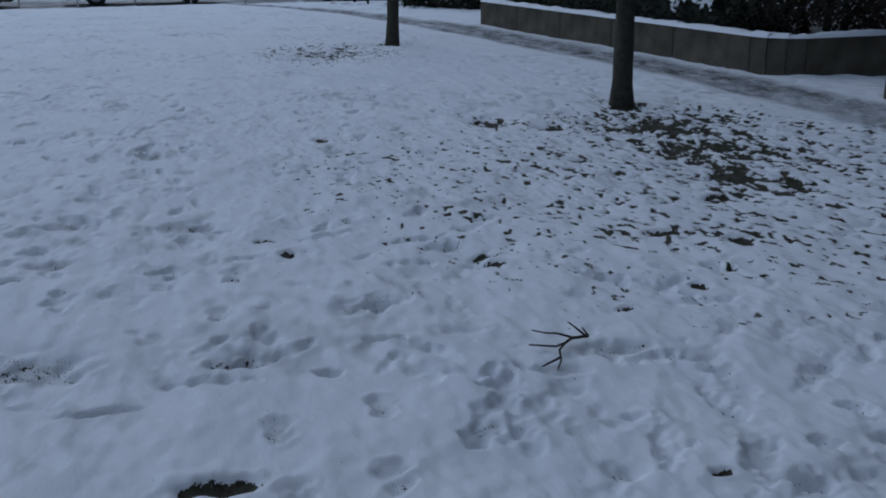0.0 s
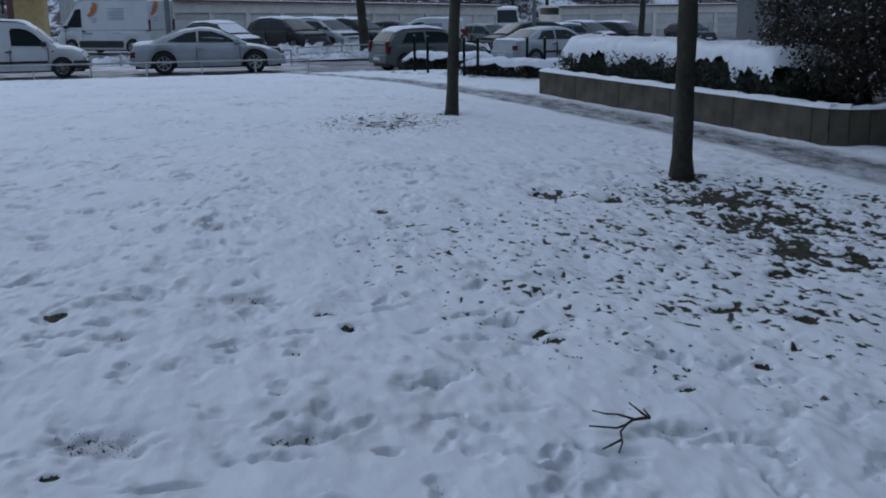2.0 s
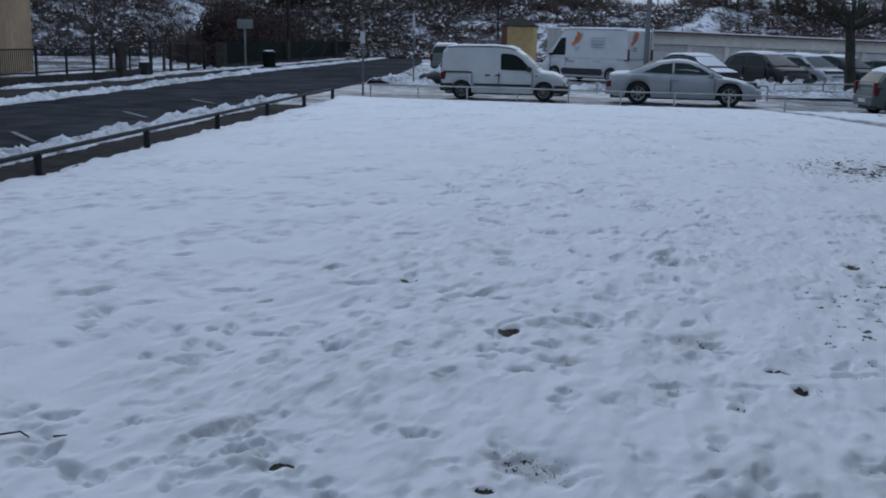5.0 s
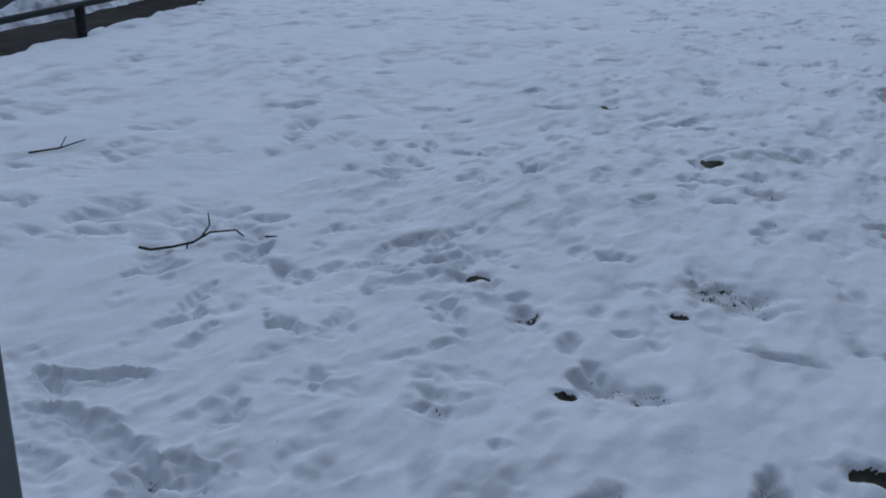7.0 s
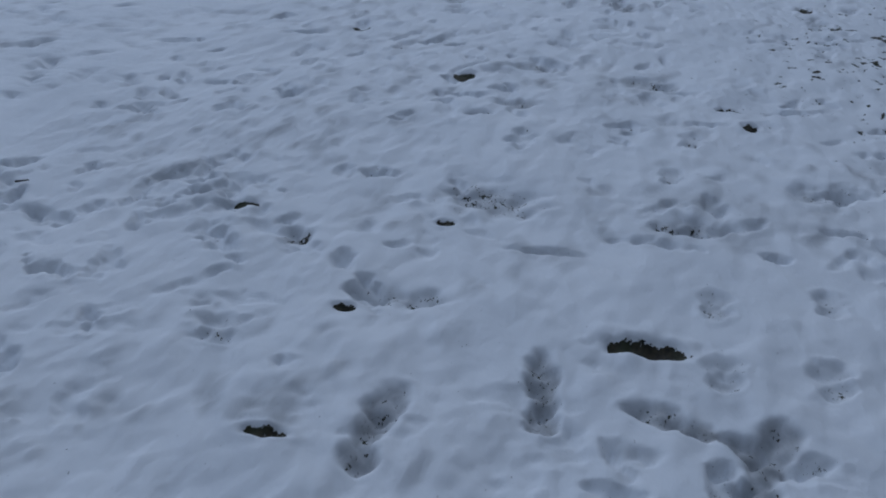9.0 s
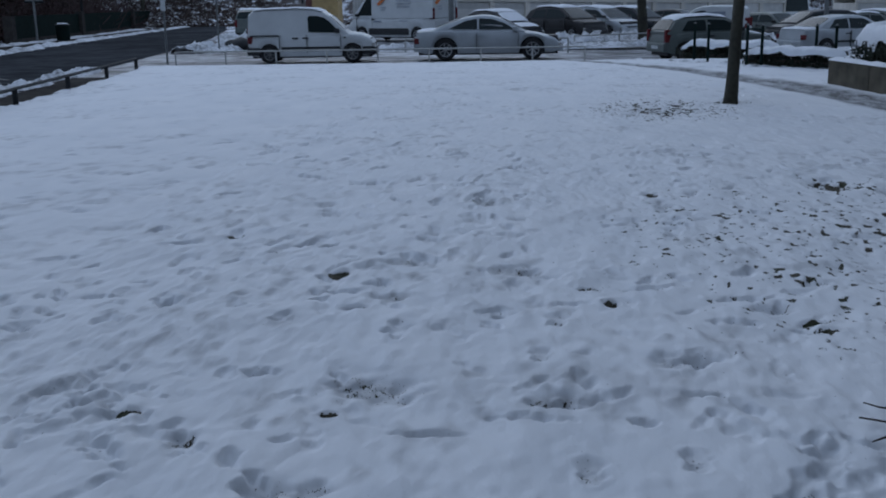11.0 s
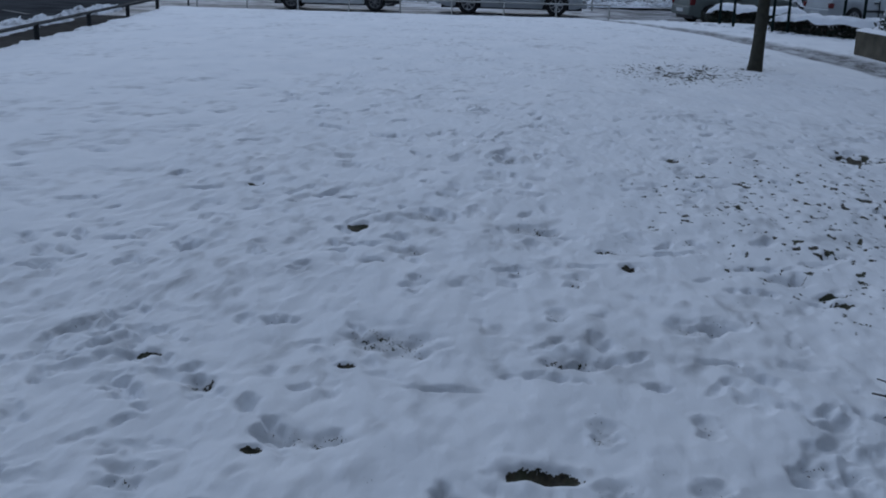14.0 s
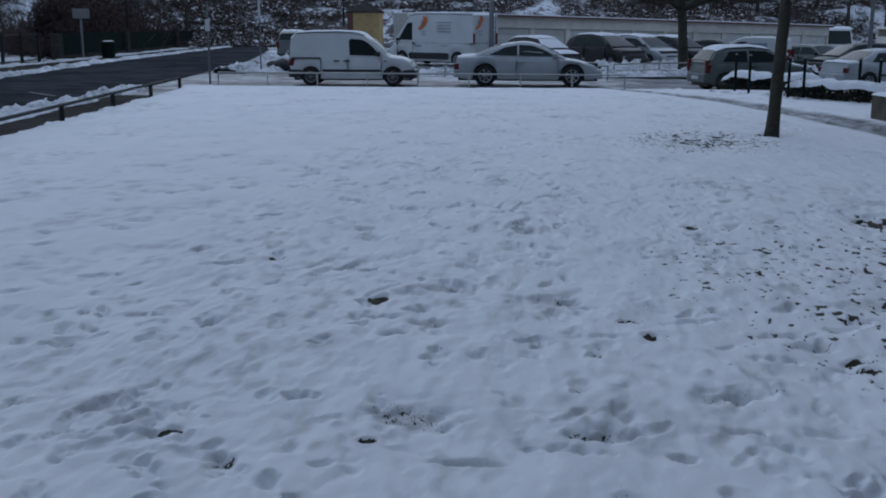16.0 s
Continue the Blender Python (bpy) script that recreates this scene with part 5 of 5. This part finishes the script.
    for o in (p, q):
        o.matrix_basis = pose(x0, y0, ROAD_Z, 0, 0, math.degrees(math.atan2(d.y, d.x)))


def house():
    root = empty("house", pose(-29.05, 39.6, ROAD_Z, 0, 0, 25), "cream rendered house with stained walls and tan shutter", "house")
    # wall with a window opening, built of four pieces round it
    x0, x1, wa, wb, za, zb, h = -9.0, 0.0, -2.2, -1.1, 0.4, 1.95, 6.0
    bm = bmesh.new()
    for a in ((x0, wa, 0, h), (wb, x1, 0, h), (wa, wb, 0, za), (wa, wb, zb, h)):
        add_box(bm, a[0], a[1], 0, 0.3, a[2] - 0.2, a[3])
    part("front_wall", bm, M_HOUSE, root)
    part("side_wall", box(-0.3, 0, 0.3, 8, -0.2, h), M_HOUSE, root)
    part("side_wall", box(x0, x0 + 0.3, 0.3, 8, -0.2, h), M_HOUSE, root)
    part("corner_pilaster", box(-0.95, -0.12, -0.06, 0, 0, h), M_HOUSE, root)
    sh = part("window_shutter", box(wa, wb, 0.08, 0.14, za, zb), M_TAN, root, "closed tan roller shutter")
    for k in range(12):
        part("slat", box(wa + 0.02, wb - 0.02, 0.06, 0.082, za + 0.01 + k * 0.128, za + 0.115 + k * 0.128), M_TAN, sh)
    part("lintel", box(wa - 0.08, wb + 0.08, -0.05, 0.02, zb, zb + 0.10), M_MUD, root)
    bm = bmesh.new()
    v = [bm.verts.new(p) for p in ((x0 - 0.4, -0.5, h), (0.4, -0.5, h), (0.4, 8.5, h), (x0 - 0.4, 8.5, h), (x0 - 0.4, 4, h + 2.6), (0.4, 4, h + 2.6))]
    for f in ((0, 1, 5, 4), (2, 3, 4, 5), (1, 2, 5), (3, 0, 4), (0, 3, 2, 1)):
        bm.faces.new([v[i] for i in f])
    part("roof", bm, M_SNOW, root, "snow-covered pitched roof")


house()


# ---- street furniture ----
def sign_pole(x, y, h, label, plate=None, r=0.035, z=ROAD_Z):
    root = empty("sign_pole", pose(x, y, z), label, "sign")
    part("pole", tube((0, 0, -0.1), (0, 0, h), r, sides=10), M_GALV, root)
    if plate:
        w, z0, z1 = plate
        part("sign_plate", box(-w / 2, w / 2, -0.05, -0.035, z0, z1, 0.004), M_WHITECAR, root, "pale sign plate seen from behind")
        part("bracket", box(-0.05, 0.05, -0.04, 0.04, (z0 + z1) / 2 - 0.02, (z0 + z1) / 2 + 0.02), M_GALV, root)


sign_pole(-10.7, 33.3, 2.62, "thin grey sign post with a small pale plate", (0.16, 1.68, 2.06))
sign_pole(-11.4, 42.2, 2.95, "thin grey street post with a pale top", (0.10, 2.2, 2.9))
sg = empty("notice_board", pose(-25.4, 56.7, ROAD_Z), "pale notice board on a light post before the fence", "sign")
part("post", tube((0, 0, -0.05), (0, 0, 2.3), 0.07, sides=8), M_GALV, sg)
part("board", box(-0.45, 0.5, -0.05, 0.05, 2.22, 2.75, 0.02), M_GALV, sg)
part("frame", box(-0.5, 0.55, -0.03, 0.07, 2.12, 2.22, 0.01), M_IRON, sg)
bn = empty("litter_bin", pose(-24.9, 59.0, ROAD_Z), "dark cylindrical litter bin with snow on its lid", "bin")
part("bin_body", tube((0, 0, 0), (0, 0, 0.88), 0.36, 0.40, 16), M_GREENIRON, bn)
part("lid", tube((0, 0, 0.88), (0, 0, 0.96), 0.42, 0.34, 16), M_IRON, bn)
part("snow_cap", tube((0, 0, 0.96), (0, 0, 1.0), 0.33, 0.22, 12), M_SNOW, bn)
bag = empty("rubbish_bag", pose(-10.9, 43.9, ROAD_Z), "heap of dark rubbish bags on the snow", "bag")
for x, y, s in ((0, 0, 0.36), (-0.42, 0.1, 0.30), (0.38, 0.05, 0.28)):
    bm = bmesh.new()
    bmesh.ops.create_icosphere(bm, subdivisions=3, radius=s, matrix=Matrix.Translation((x, y, s * 0.62)) @ Matrix.Diagonal((1.15, 1, 0.78, 1)))
    for v in bm.verts:
        v.co += 0.05 * noise.noise_vector(v.co * 5)
    part("bag", bm, M_BLACKP, bag, smooth=True)


def street_lamp(x, y, h, r, label, mat=M_GALV):
    root = empty("street_lamp", pose(x, y, ROAD_Z), label, "street lamp")
    part("mast", tube((0, 0, -0.1), (0, 0, h), r, r * 0.6, 12), mat, root)
    part("foot", tube((0, 0, 0), (0, 0, 0.9), r * 1.25, r * 1.2, 12), mat, root)
    part("arm", tube((0, 0, h), (0, -1.2, h + 0.25), r * 0.5, r * 0.4, 8), mat, root)
    part("lamp_head", box(-0.14, 0.14, -1.75, -1.15, h + 0.2, h + 0.34, 0.04), mat, root)


street_lamp(-2.15, 45.5, 8.0, 0.12, "tall grey lamp post in the car park")
street_lamp(13.9, 46.5, 8.0, 0.10, "tall grey lamp post beside parked cars")
street_lamp(-28.1, 70.0, 8.0, 0.10, "dark lamp post at the far footway", M_IRON)
street_lamp(-19, 101, 9.0, 0.09, "thin dark lamp post on the embankment", M_IRON)


# ---- garages, kiosk, container ----
def garage_row(name, x0, y0, x1, y1, count, h, label):
    d = Vector((x1 - x0, y1 - y0, 0))
    root = empty(name, pose(x0, y0, float(park_z(x0)), 0, math.degrees(math.atan2(float(park_z(x0) - park_z(x1)), d.length)), math.degrees(math.atan2(d.y, d.x))), label, "garage")
    w = d.length / count
    part("back_wall", box(0, d.length, 5.0, 5.2, -0.1, h), M_GARAGE, root)
    part("lintel", box(0, d.length, 0, 0.25, h - 0.55, h), M_GARAGE, root)
    rf = part("roof", box(-0.15, d.length + 0.15, -0.22, 5.3, h + 0.003, h + 0.13, 0.02), M_GARAGE, root)
    part("gutter", box(-0.15, d.length + 0.15, -0.26, -0.225, h + 0.03, h + 0.12), M_BRICKRED, rf)
    part("snow_cap", box(-0.13, d.length + 0.13, -0.2, 5.28, h + 0.133, h + 0.19, 0.03), M_SNOW, rf, "snow lying on the flat roof")
    for k in range(count + 1):
        part("pier", box(max(0, k * w - 0.16), min(d.length, k * w + 0.16), 0.002, 5.0, -0.1, h - 0.552), M_GARAGE, root)
    for k in range(count):
        dr = part("garage_door", box(k * w + 0.162, (k + 1) * w - 0.162, 0.12, 0.16, -0.05, h - 0.553), M_SHUTTER, root)
        for j in range(5):
            z0 = 0.02 + j * (h - 0.6) / 5
            part("door_panel", box(k * w + 0.2, (k + 1) * w - 0.2, 0.10, 0.122, z0, z0 + (h - 0.6) / 5 - 0.03), M_SHUTTER, dr)
    return root


garage_row("garage_row", -4.6, 57.4, 19.8, 75.7, 12, 2.42, "long row of grey lock-up garages with a snowy flat roof")
garage_row("garage_row", 26.0, 80.0, 58.0, 80.5, 12, 2.5, "far row of grey lock-up garages under snow")

ks = empty("kiosk", pose(-14.7, 88.0, ROAD_Z), "small ochre utility kiosk with a brick side and hipped roof", "kiosk")
part("front_wall", box(-0.85, 1.3, -1.2, -0.95, 0, 2.95, 0.01), M_YELLOW, ks)
part("brick_side", box(-1.35, -0.853, -1.22, 1.2, 0, 2.93, 0.01), M_BRICKRED, ks)
part("side_wall", box(1.05, 1.3, -0.948, 1.2, 0, 2.95), M_YELLOW, ks)
part("cornice", box(-1.45, 1.4, -1.3, 1.3, 2.952, 3.06, 0.02), M_MUD, ks)
bm = bmesh.new()
v = [bm.verts.new(p) for p in ((-1.4, -1.25, 3.062), (1.35, -1.25, 3.062), (1.35, 1.25, 3.062), (-1.4, 1.25, 3.062), (-0.35, 0, 3.75), (0.3, 0, 3.75))]
for f in ((0, 1, 5, 4), (1, 2, 5), (2, 3, 4, 5), (3, 0, 4), (3, 2, 1, 0)):
    bm.faces.new([v[i] for i in f])
part("roof", bm, M_MUD, ks)
ct = empty("container", pose(-8.9, 76.0, ROAD_Z), "grey steel storage container with snow on top", "container")
part("shell", box(-1.6, 3.2, -1.2, 1.2, 0.1, 2.75, 0.02), M_SHUTTER, ct)
for k in range(24):
    part("rib", box(-1.5 + k * 0.2, -1.42 + k * 0.2, -1.225, -1.198, 0.2, 2.65), M_SHUTTER, ct)
part("skid", box(-1.6, 3.2, -1.1, 1.1, 0, 0.1), M_IRON, ct)
part("snow_cap", box(-1.58, 3.18, -1.18, 1.18, 2.752, 2.82, 0.03), M_SNOW, ct)


# ---- embankment growth ----
def bank_z(x, y):
    x, y = np.asarray(x, float), np.asarray(y, float)
    up = np.clip((y - BANK_FOOT(x)) / 16, 0, 1)
    up = up * up * (3 - 2 * up)
    return park_z(x) - 0.06 + up * (BANK_H + 2.2 * (smooth_noise(x, y, 7, 71) - 0.5) + 1.2 * (smooth_noise(x, y, 2.3, 72) - 0.5)) - 0.04 * np.clip(y - BANK_FOOT(x) - 22, 0, 80)


def brush(name, count, x_range, rows, seed, label, mat, size=(0.5, 1.3), twigs=70, tall=0.8, behind=False, snowy=0, clear=0.34):
    """Leafless scrub: fans of thin twigs, too many to count."""
    rng = np.random.RandomState(seed)
    x = rng.uniform(*x_range, count)
    y = BANK_FOOT(x) + rng.uniform(*rows, count)
    keep = 0.6 * smooth_noise(x, y, 3.2, seed + 9) + 0.4 * smooth_noise(x, y, 1.3, seed + 10) > clear
    if behind:
        keep &= (x < -18.6 - 0.155 * y) & (x > -0.505 * y)
    x, y = x[keep], y[keep]
    z = bank_z(x, y) - 0.1
    n = len(x)
    s = rng.uniform(*size, n)
    d = rng.normal(size=(n, twigs, 3))
    d[..., 2] = np.abs(d[..., 2]) * tall + 0.15
    d /= np.linalg.norm(d, axis=2)[..., None]
    start = np.stack([x, y, z], -1)[:, None] + rng.normal(size=(n, twigs, 3)) * s[:, None, None] * np.array([0.45, 0.35, 0.1])
    tip = start + d * (s[:, None] * (0.5 + 0.8 * rng.rand(n, twigs)))[..., None]
    side = np.cross(d, rng.normal(size=(n, twigs, 3)))
    side /= np.linalg.norm(side, axis=2)[..., None]
    wd = 0.019 * s[:, None, None] + 0.012
    v = np.stack([start - side * wd, start + side * wd, tip + side * wd * 0.5, tip - side * wd * 0.5], 2).reshape(-1, 3)
    twig_faces = len(v) // 4
    if snowy:
        # tufts of snow held on the twigs
        c = (np.stack([x, y, z], -1)[:, None] + rng.normal(size=(n, snowy, 3)) * s[:, None, None] * np.array([0.55, 0.4, 0.12]) + np.array([0, 0, 0.5]) * s[:, None, None]).reshape(-1, 3)
        q = (rng.uniform(0.05, 0.17, (len(c), 1)) * np.repeat(s, snowy)[:, None])
        u = np.concatenate([rng.normal(size=(len(c), 2)), np.zeros((len(c), 1))], 1)
        u /= np.linalg.norm(u, axis=1)[:, None]
        w = np.stack([-u[:, 1] * 0.6, u[:, 0] * 0.6, 0.55 + 0 * u[:, 0]], -1)
        v = np.concatenate([v, np.stack([c - u * q * 1.6, c - w * q, c + u * q * 1.6, c + w * q], 1).reshape(-1, 3)])
    me = bpy.data.meshes.new(name)
    me.vertices.add(len(v))
    me.vertices.foreach_set("co", v.ravel())
    me.loops.add(len(v))
    me.loops.foreach_set("vertex_index", np.arange(len(v), dtype=np.int32))
    me.polygons.add(len(v) // 4)
    me.polygons.foreach_set("loop_start", np.arange(0, len(v), 4, dtype=np.int32))
    me.materials.append(mat)
    me.materials.append(M_SNOW)
    me.polygons.foreach_set("material_index", (np.arange(len(v) // 4) >= twig_faces).astype(np.int32))
    me.update(calc_edges=True)
    return tagged(new(name, me), label, "scrub", kind="stuff")


brush("bank_scrub", 6800, (-58, 75), (0, 18), 201, "dark leafless scrub over the snowy bank", M_BRUSH, (0.4, 1.0), 36, 0.7, snowy=5, clear=0.415)
brush("bank_scrub", 2600, (-64, -24), (0, 18), 203, "dense dark scrub on the bank above the gardens", M_BRUSH, (0.4, 1.0), 36, 0.7, snowy=4, clear=0.32)
brush("bank_top_brush", 420, (-60, 75), (15, 24), 207, "tall leafless brush along the bank's crest", M_BRUSH, (0.7, 1.9), 70, 2.0, snowy=4)
brush("crest_thicket", 110, (-62, -14), (15, 24), 219, "tall thicket crowning the bank above the road", M_BRUSH, (1.2, 2.6), 60, 2.2, snowy=2, clear=0.3)
brush("reddish_scrub", 700, (-50, -27), (-26, 2), 211, "reddish-brown winter bushes behind the fence", M_REDBRUSH, (0.9, 2.4), 100, 1.3, behind=True)


def fir(x, y, h, seed):
    rng = np.random.RandomState(seed)
    root = empty("fir_tree", pose(x, y, float(bank_z(x, y)) - 0.1), "dark conical fir tree on the embankment", "tree", "firs on the bank")
    part("trunk", tube((0, 0, 0), (0, 0, h), 0.14, 0.02, 8), M_BARK, root)
    v, f = [], []
    for k in range(1100):
        t = rng.rand() ** 0.8
        a = rng.rand() * math.tau
        r = (1 - t) * h * 0.24 * (0.5 + 0.6 * rng.rand())
        z0 = h * (0.12 + 0.88 * t)
        p = Vector((r * math.cos(a), r * math.sin(a), z0 - 0.25 * r))
        u = Vector((math.cos(a), math.sin(a), -0.25)) * 0.38 * (1.1 - t)
        w = Vector((-math.sin(a), math.cos(a), 0.2 * rng.randn())) * 0.16
        i = len(v)
        v += [p - u, p + w, p + u, p - w]
        f.append((i, i + 1, i + 2, i + 3))
    mesh_ob("crown", v, f, M_EVERGREEN, root)


for x, y, h in ((0.6, 118, 6.5), (9.0, 116, 7.5), (10.5, 119, 9.0), (-33, 112, 9), (-29.5, 115, 7)):
    fir(x, y, h, int(abs(x) * 7))
HILL = "bare trees on the bank"
rng1 = np.random.RandomState(31)
for k, (x, y, s) in enumerate(((-22, 114, 1.6), (-26, 111, 1.3), (-17, 116, 1.0), (-9, 117, 0.8), (-5.5, 120, 0.8), (5, 118, 0.8), (14, 116, 1.1), (18, 113, 1.3), (22, 112, 1.5), (25, 114, 1.5), (28, 112, 1.6), (32, 115, 1.7), (36, 112, 1.6), (-37, 104, 1.4), (-42, 108, 1.5), (41, 116, 1.6))):
    bare_tree("bank_tree", x, y, float(bank_z(x, y)) - 0.1, 0.13 * s, 2.2 * s, 2.0 * s, 6, 40 + k, "tall bare winter tree on the embankment", group=HILL, depth=3)
for k, (x, y, s) in enumerate(((-31, 62, 1.0), (-33, 70, 1.2), (-30, 50, 0.9), (-27.2, 50.5, 0.8), (-36, 58, 1.2))):
    bare_tree("garden_tree", x, y, ROAD_Z - 0.1, 0.11 * s, 1.6 * s, 1.7 * s, 7, 60 + k, "dark bare garden tree behind the fence", group="garden trees across the road", depth=4)


models = [bare_tree("bank_tree", x, y, float(bank_z(x, y)) - 0.1, 0.2, 2.6, 2.4, 5, 90 + k, "broad bare winter tree with dense twigs on the bank", group=HILL, depth=4, spread=0.55) for k, (x, y) in enumerate(((-24, 106), (30, 108)))]
for k, (x, y) in enumerate(((-47, 96), (-43, 101), (-39, 97), (-35, 104), (-31, 108), (-27, 112), (-20.5, 110), (-50, 103), (-18, 118), (-33.5, 98), (15, 112), (19.5, 116), (24, 109), (27, 117), (34, 109), (38, 118), (42, 110), (47, 114), (52, 110), (12, 120))):
    copy_thing(models[k % 2], pose(x, y, float(bank_z(x, y)) - 0.1, 0, 0, 47 * k))


for k, (x, y, s, top) in enumerate(((3.5, 113, 3.0, 8), (7.5, 114, 3.4, 9), (11.5, 113, 3.2, 9), (15.5, 114, 3.2, 8), (-16, 116, 3.0, 7), (-20, 115, 3.4, 8), (-25, 113, 3.4, 8), (-31, 110, 3.4, 8), (22, 115, 3.4, 9), (29, 114, 3.6, 9))):
    tr = bare_tree("bank_tree", x, y, float(bank_z(x, y)) - 0.1, 0.16, 2.2, 2.2, 4, 140 + k, "bare winter tree with a dense brown crown of twigs", group=HILL, depth=2)
    fine_twigs(tr, s, 1.6, top, 34, 3000, 0.36, (M_BRUSH, M_REDBRUSH, M_BRUSH), 150 + k, 0.05)
for k, (x, y, s, top) in enumerate(((-43.5, 103, 2.8, 8), (-40.2, 101, 2.4, 7), (-49, 99, 3.0, 8), (-53, 94, 3.0, 8), (-47, 106, 3.0, 9))):
    ev = empty("evergreen_tree", pose(x, y, float(bank_z(x, y)) - 0.1), "broad dark evergreen tree on the embankment", "tree", "evergreens on the bank")
    part("trunk", tube((0, 0, -0.1), (0, 0, top * 0.7), 0.2, 0.08, 8), M_BARK, ev)
    fine_twigs(ev, s, 1.0, top, 40, 5000, 0.26, (M_EVERGREEN,), 170 + k, 0.4)


for k, (x, y, s, hh) in enumerate(((-28.4, 59, 1.6, 3.2), (-29.6, 63, 1.7, 3.9), (-31.0, 68, 2.0, 3.4), (-32.6, 74, 2.2, 3.2), (-34.5, 81, 2.4, 3.4), (-37, 90, 2.4, 3.6))):
    gb = empty("garden_bush", pose(x, y, ROAD_Z), "large reddish-brown leafless bush behind the garden fence", "bush", "garden bushes across the road")
    cs = [(0.7 * s * math.cos(q * 2.4) * (q % 3) / 2, 0.7 * s * math.sin(q * 2.4) * (q % 3) / 2, 0.35 + hh * (q / 11) * 0.85) for q in range(12)]
    leaf_mass("twig_mass", cs, [(0.62 * s, 0.62 * s, 0.5 * hh / 2.2)] * 12, 5200, 0.10, (M_REDBRUSH, M_TWIG, M_REDBRUSH, M_REDBRUSH, M_TWIG, M_REDBRUSH), 300 + k, "", "", gb)
    part("stem", tube((0, 0, -0.05), (0.2, 0.1, hh * 0.7), 0.07, 0.02, 6), M_BARK, gb)


# ---- fallen twigs on the lawn ----
def twig(x, y, radius, stems, label):
    """A fallen twig from its crooked stems, each a line of (x, y, z) offsets, thinning to the tip."""
    root = empty("fallen_twig", pose(x, y, 0.0), label, "twig", "twigs on the snow")
    for k, line in enumerate(stems):
        bm = bmesh.new()
        n = len(line) - 1
        r0 = radius * (1.0 if k == 0 else 0.75)
        for q in range(n):
            add_tube(bm, line[q], line[q + 1], r0 * (1 - 0.5 * q / n), r0 * (1 - 0.5 * (q + 1) / n), 6)
        part("side_twig" if k else "stem", bm, M_TWIG, root)


twig(1.52, 3.55, 0.0065, (((0, 0, 0.03), (-0.07, -0.005, 0.03), (-0.11, -0.04, 0.028), (-0.15, -0.055, 0.025), (-0.24, -0.005, 0.022)),
                          ((-0.06, -0.005, 0.03), (-0.11, 0.045, 0.035), (-0.15, 0.06, 0.035), (-0.185, 0.115, 0.03)),
                          ((-0.10, -0.03, 0.03), (-0.155, -0.10, 0.03), (-0.175, -0.17, 0.02), (-0.215, -0.24, 0.015)),
                          ((-0.17, -0.15, 0.022), (-0.235, -0.19, 0.02), (-0.26, -0.20, 0.016)),
                          ((-0.01, 0.0, 0.03), (-0.035, 0.05, 0.05), (-0.045, 0.10, 0.055)), ((0, 0, 0.03), (-0.01, 0.04, 0.05))), "small forked dark twig lying on the snow")
twig(-2.66, 3.25, 0.006, (((0, 0, 0.02), (0.055, 0.0, 0.02), (0.12, 0.055, 0.025), (0.175, 0.11, 0.035), (0.19, 0.20, 0.05), (0.25, 0.29, 0.04), (0.28, 0.30, 0.015)),
                          ((0.18, 0.15, 0.04), (0.175, 0.22, 0.07), (0.165, 0.23, 0.12)), ((0.155, 0.10, 0.03), (0.165, 0.08, 0.01)),
                          ((0.36, 0.335, 0.015), (0.41, 0.35, 0.02))), "long thin dark twig half sunk in snow")
twig(-3.97, 4.21, 0.006, (((-0.10, -0.12, 0.01), (0.0, 0.0, 0.02), (0.05, 0.13, 0.04)), ((0.0, 0.0, 0.02), (-0.03, 0.08, 0.06))), "short dark twig sticking out of the snow")


# ---- grass in the bare patches ----
def grass():
    """Short blades standing where the snow has gone."""
    rng = np.random.RandomState(19)
    spots = [(cx, cy, rx, ry, int(900 * rx * ry * amount) + 60) for cx, cy, rx, ry, amount in THAWED[:8]] + [(cx, cy, rx * 0.8, ry * 0.8, 45) for cx, cy, rx, ry in HOLES] + [(4.13, 8.93, 0.18, 0.16, 420)]
    v, f = [], []
    for cx, cy, rx, ry, n in spots:
        for _ in range(n):
            x, y = cx + rx * rng.randn() * 0.6, cy + ry * rng.randn() * 0.6
            h, w = 0.012 + 0.028 * rng.rand(), 0.0025
            a, b = rng.rand() * math.tau, rng.randn(2) * 0.02
            dx, dy = w * math.cos(a), w * math.sin(a)
            i = len(v)
            v += [(x - dx, y - dy, -0.062), (x + dx, y + dy, -0.062), (x + b[0], y + b[1], -0.06 + h)]
            f.append((i, i + 1, i + 2))
    tagged(mesh_ob("grass", v, f, M_GRASS), "short green winter grass in thawed patches", "grass", kind="stuff")


grass()


# ---- mostly unseen blocks closing the place behind and beside the standpoint, cutting skylight ----
def block(name, x0, x1, y0, y1, h, label):
    root = empty(name, pose(x0, y0, -0.1), label, "building")
    part("wall", box(0, x1 - x0, 0, y1 - y0, 0, h), M_BLOCK, root)
    part("roof", box(-0.2, x1 - x0 + 0.2, -0.2, y1 - y0 + 0.2, h + 0.003, h + 0.3), M_SNOW, root)


# wing and rear block are added unseen; all three are sized to darken the lawn
block("shading_block", 12.3, 28, 7.5, 24, 26, "plain grey building beside the planting bed, sized to dim skylight on the lawn")
block("shading_block", 9.6, 28, -30, 7.4, 26, "unseen grey block added at the end of the side path to dim skylight")
block("shading_block", -30, 16, -18, -7, 16, "unseen grey block added behind the lawn to cut light from the rear")
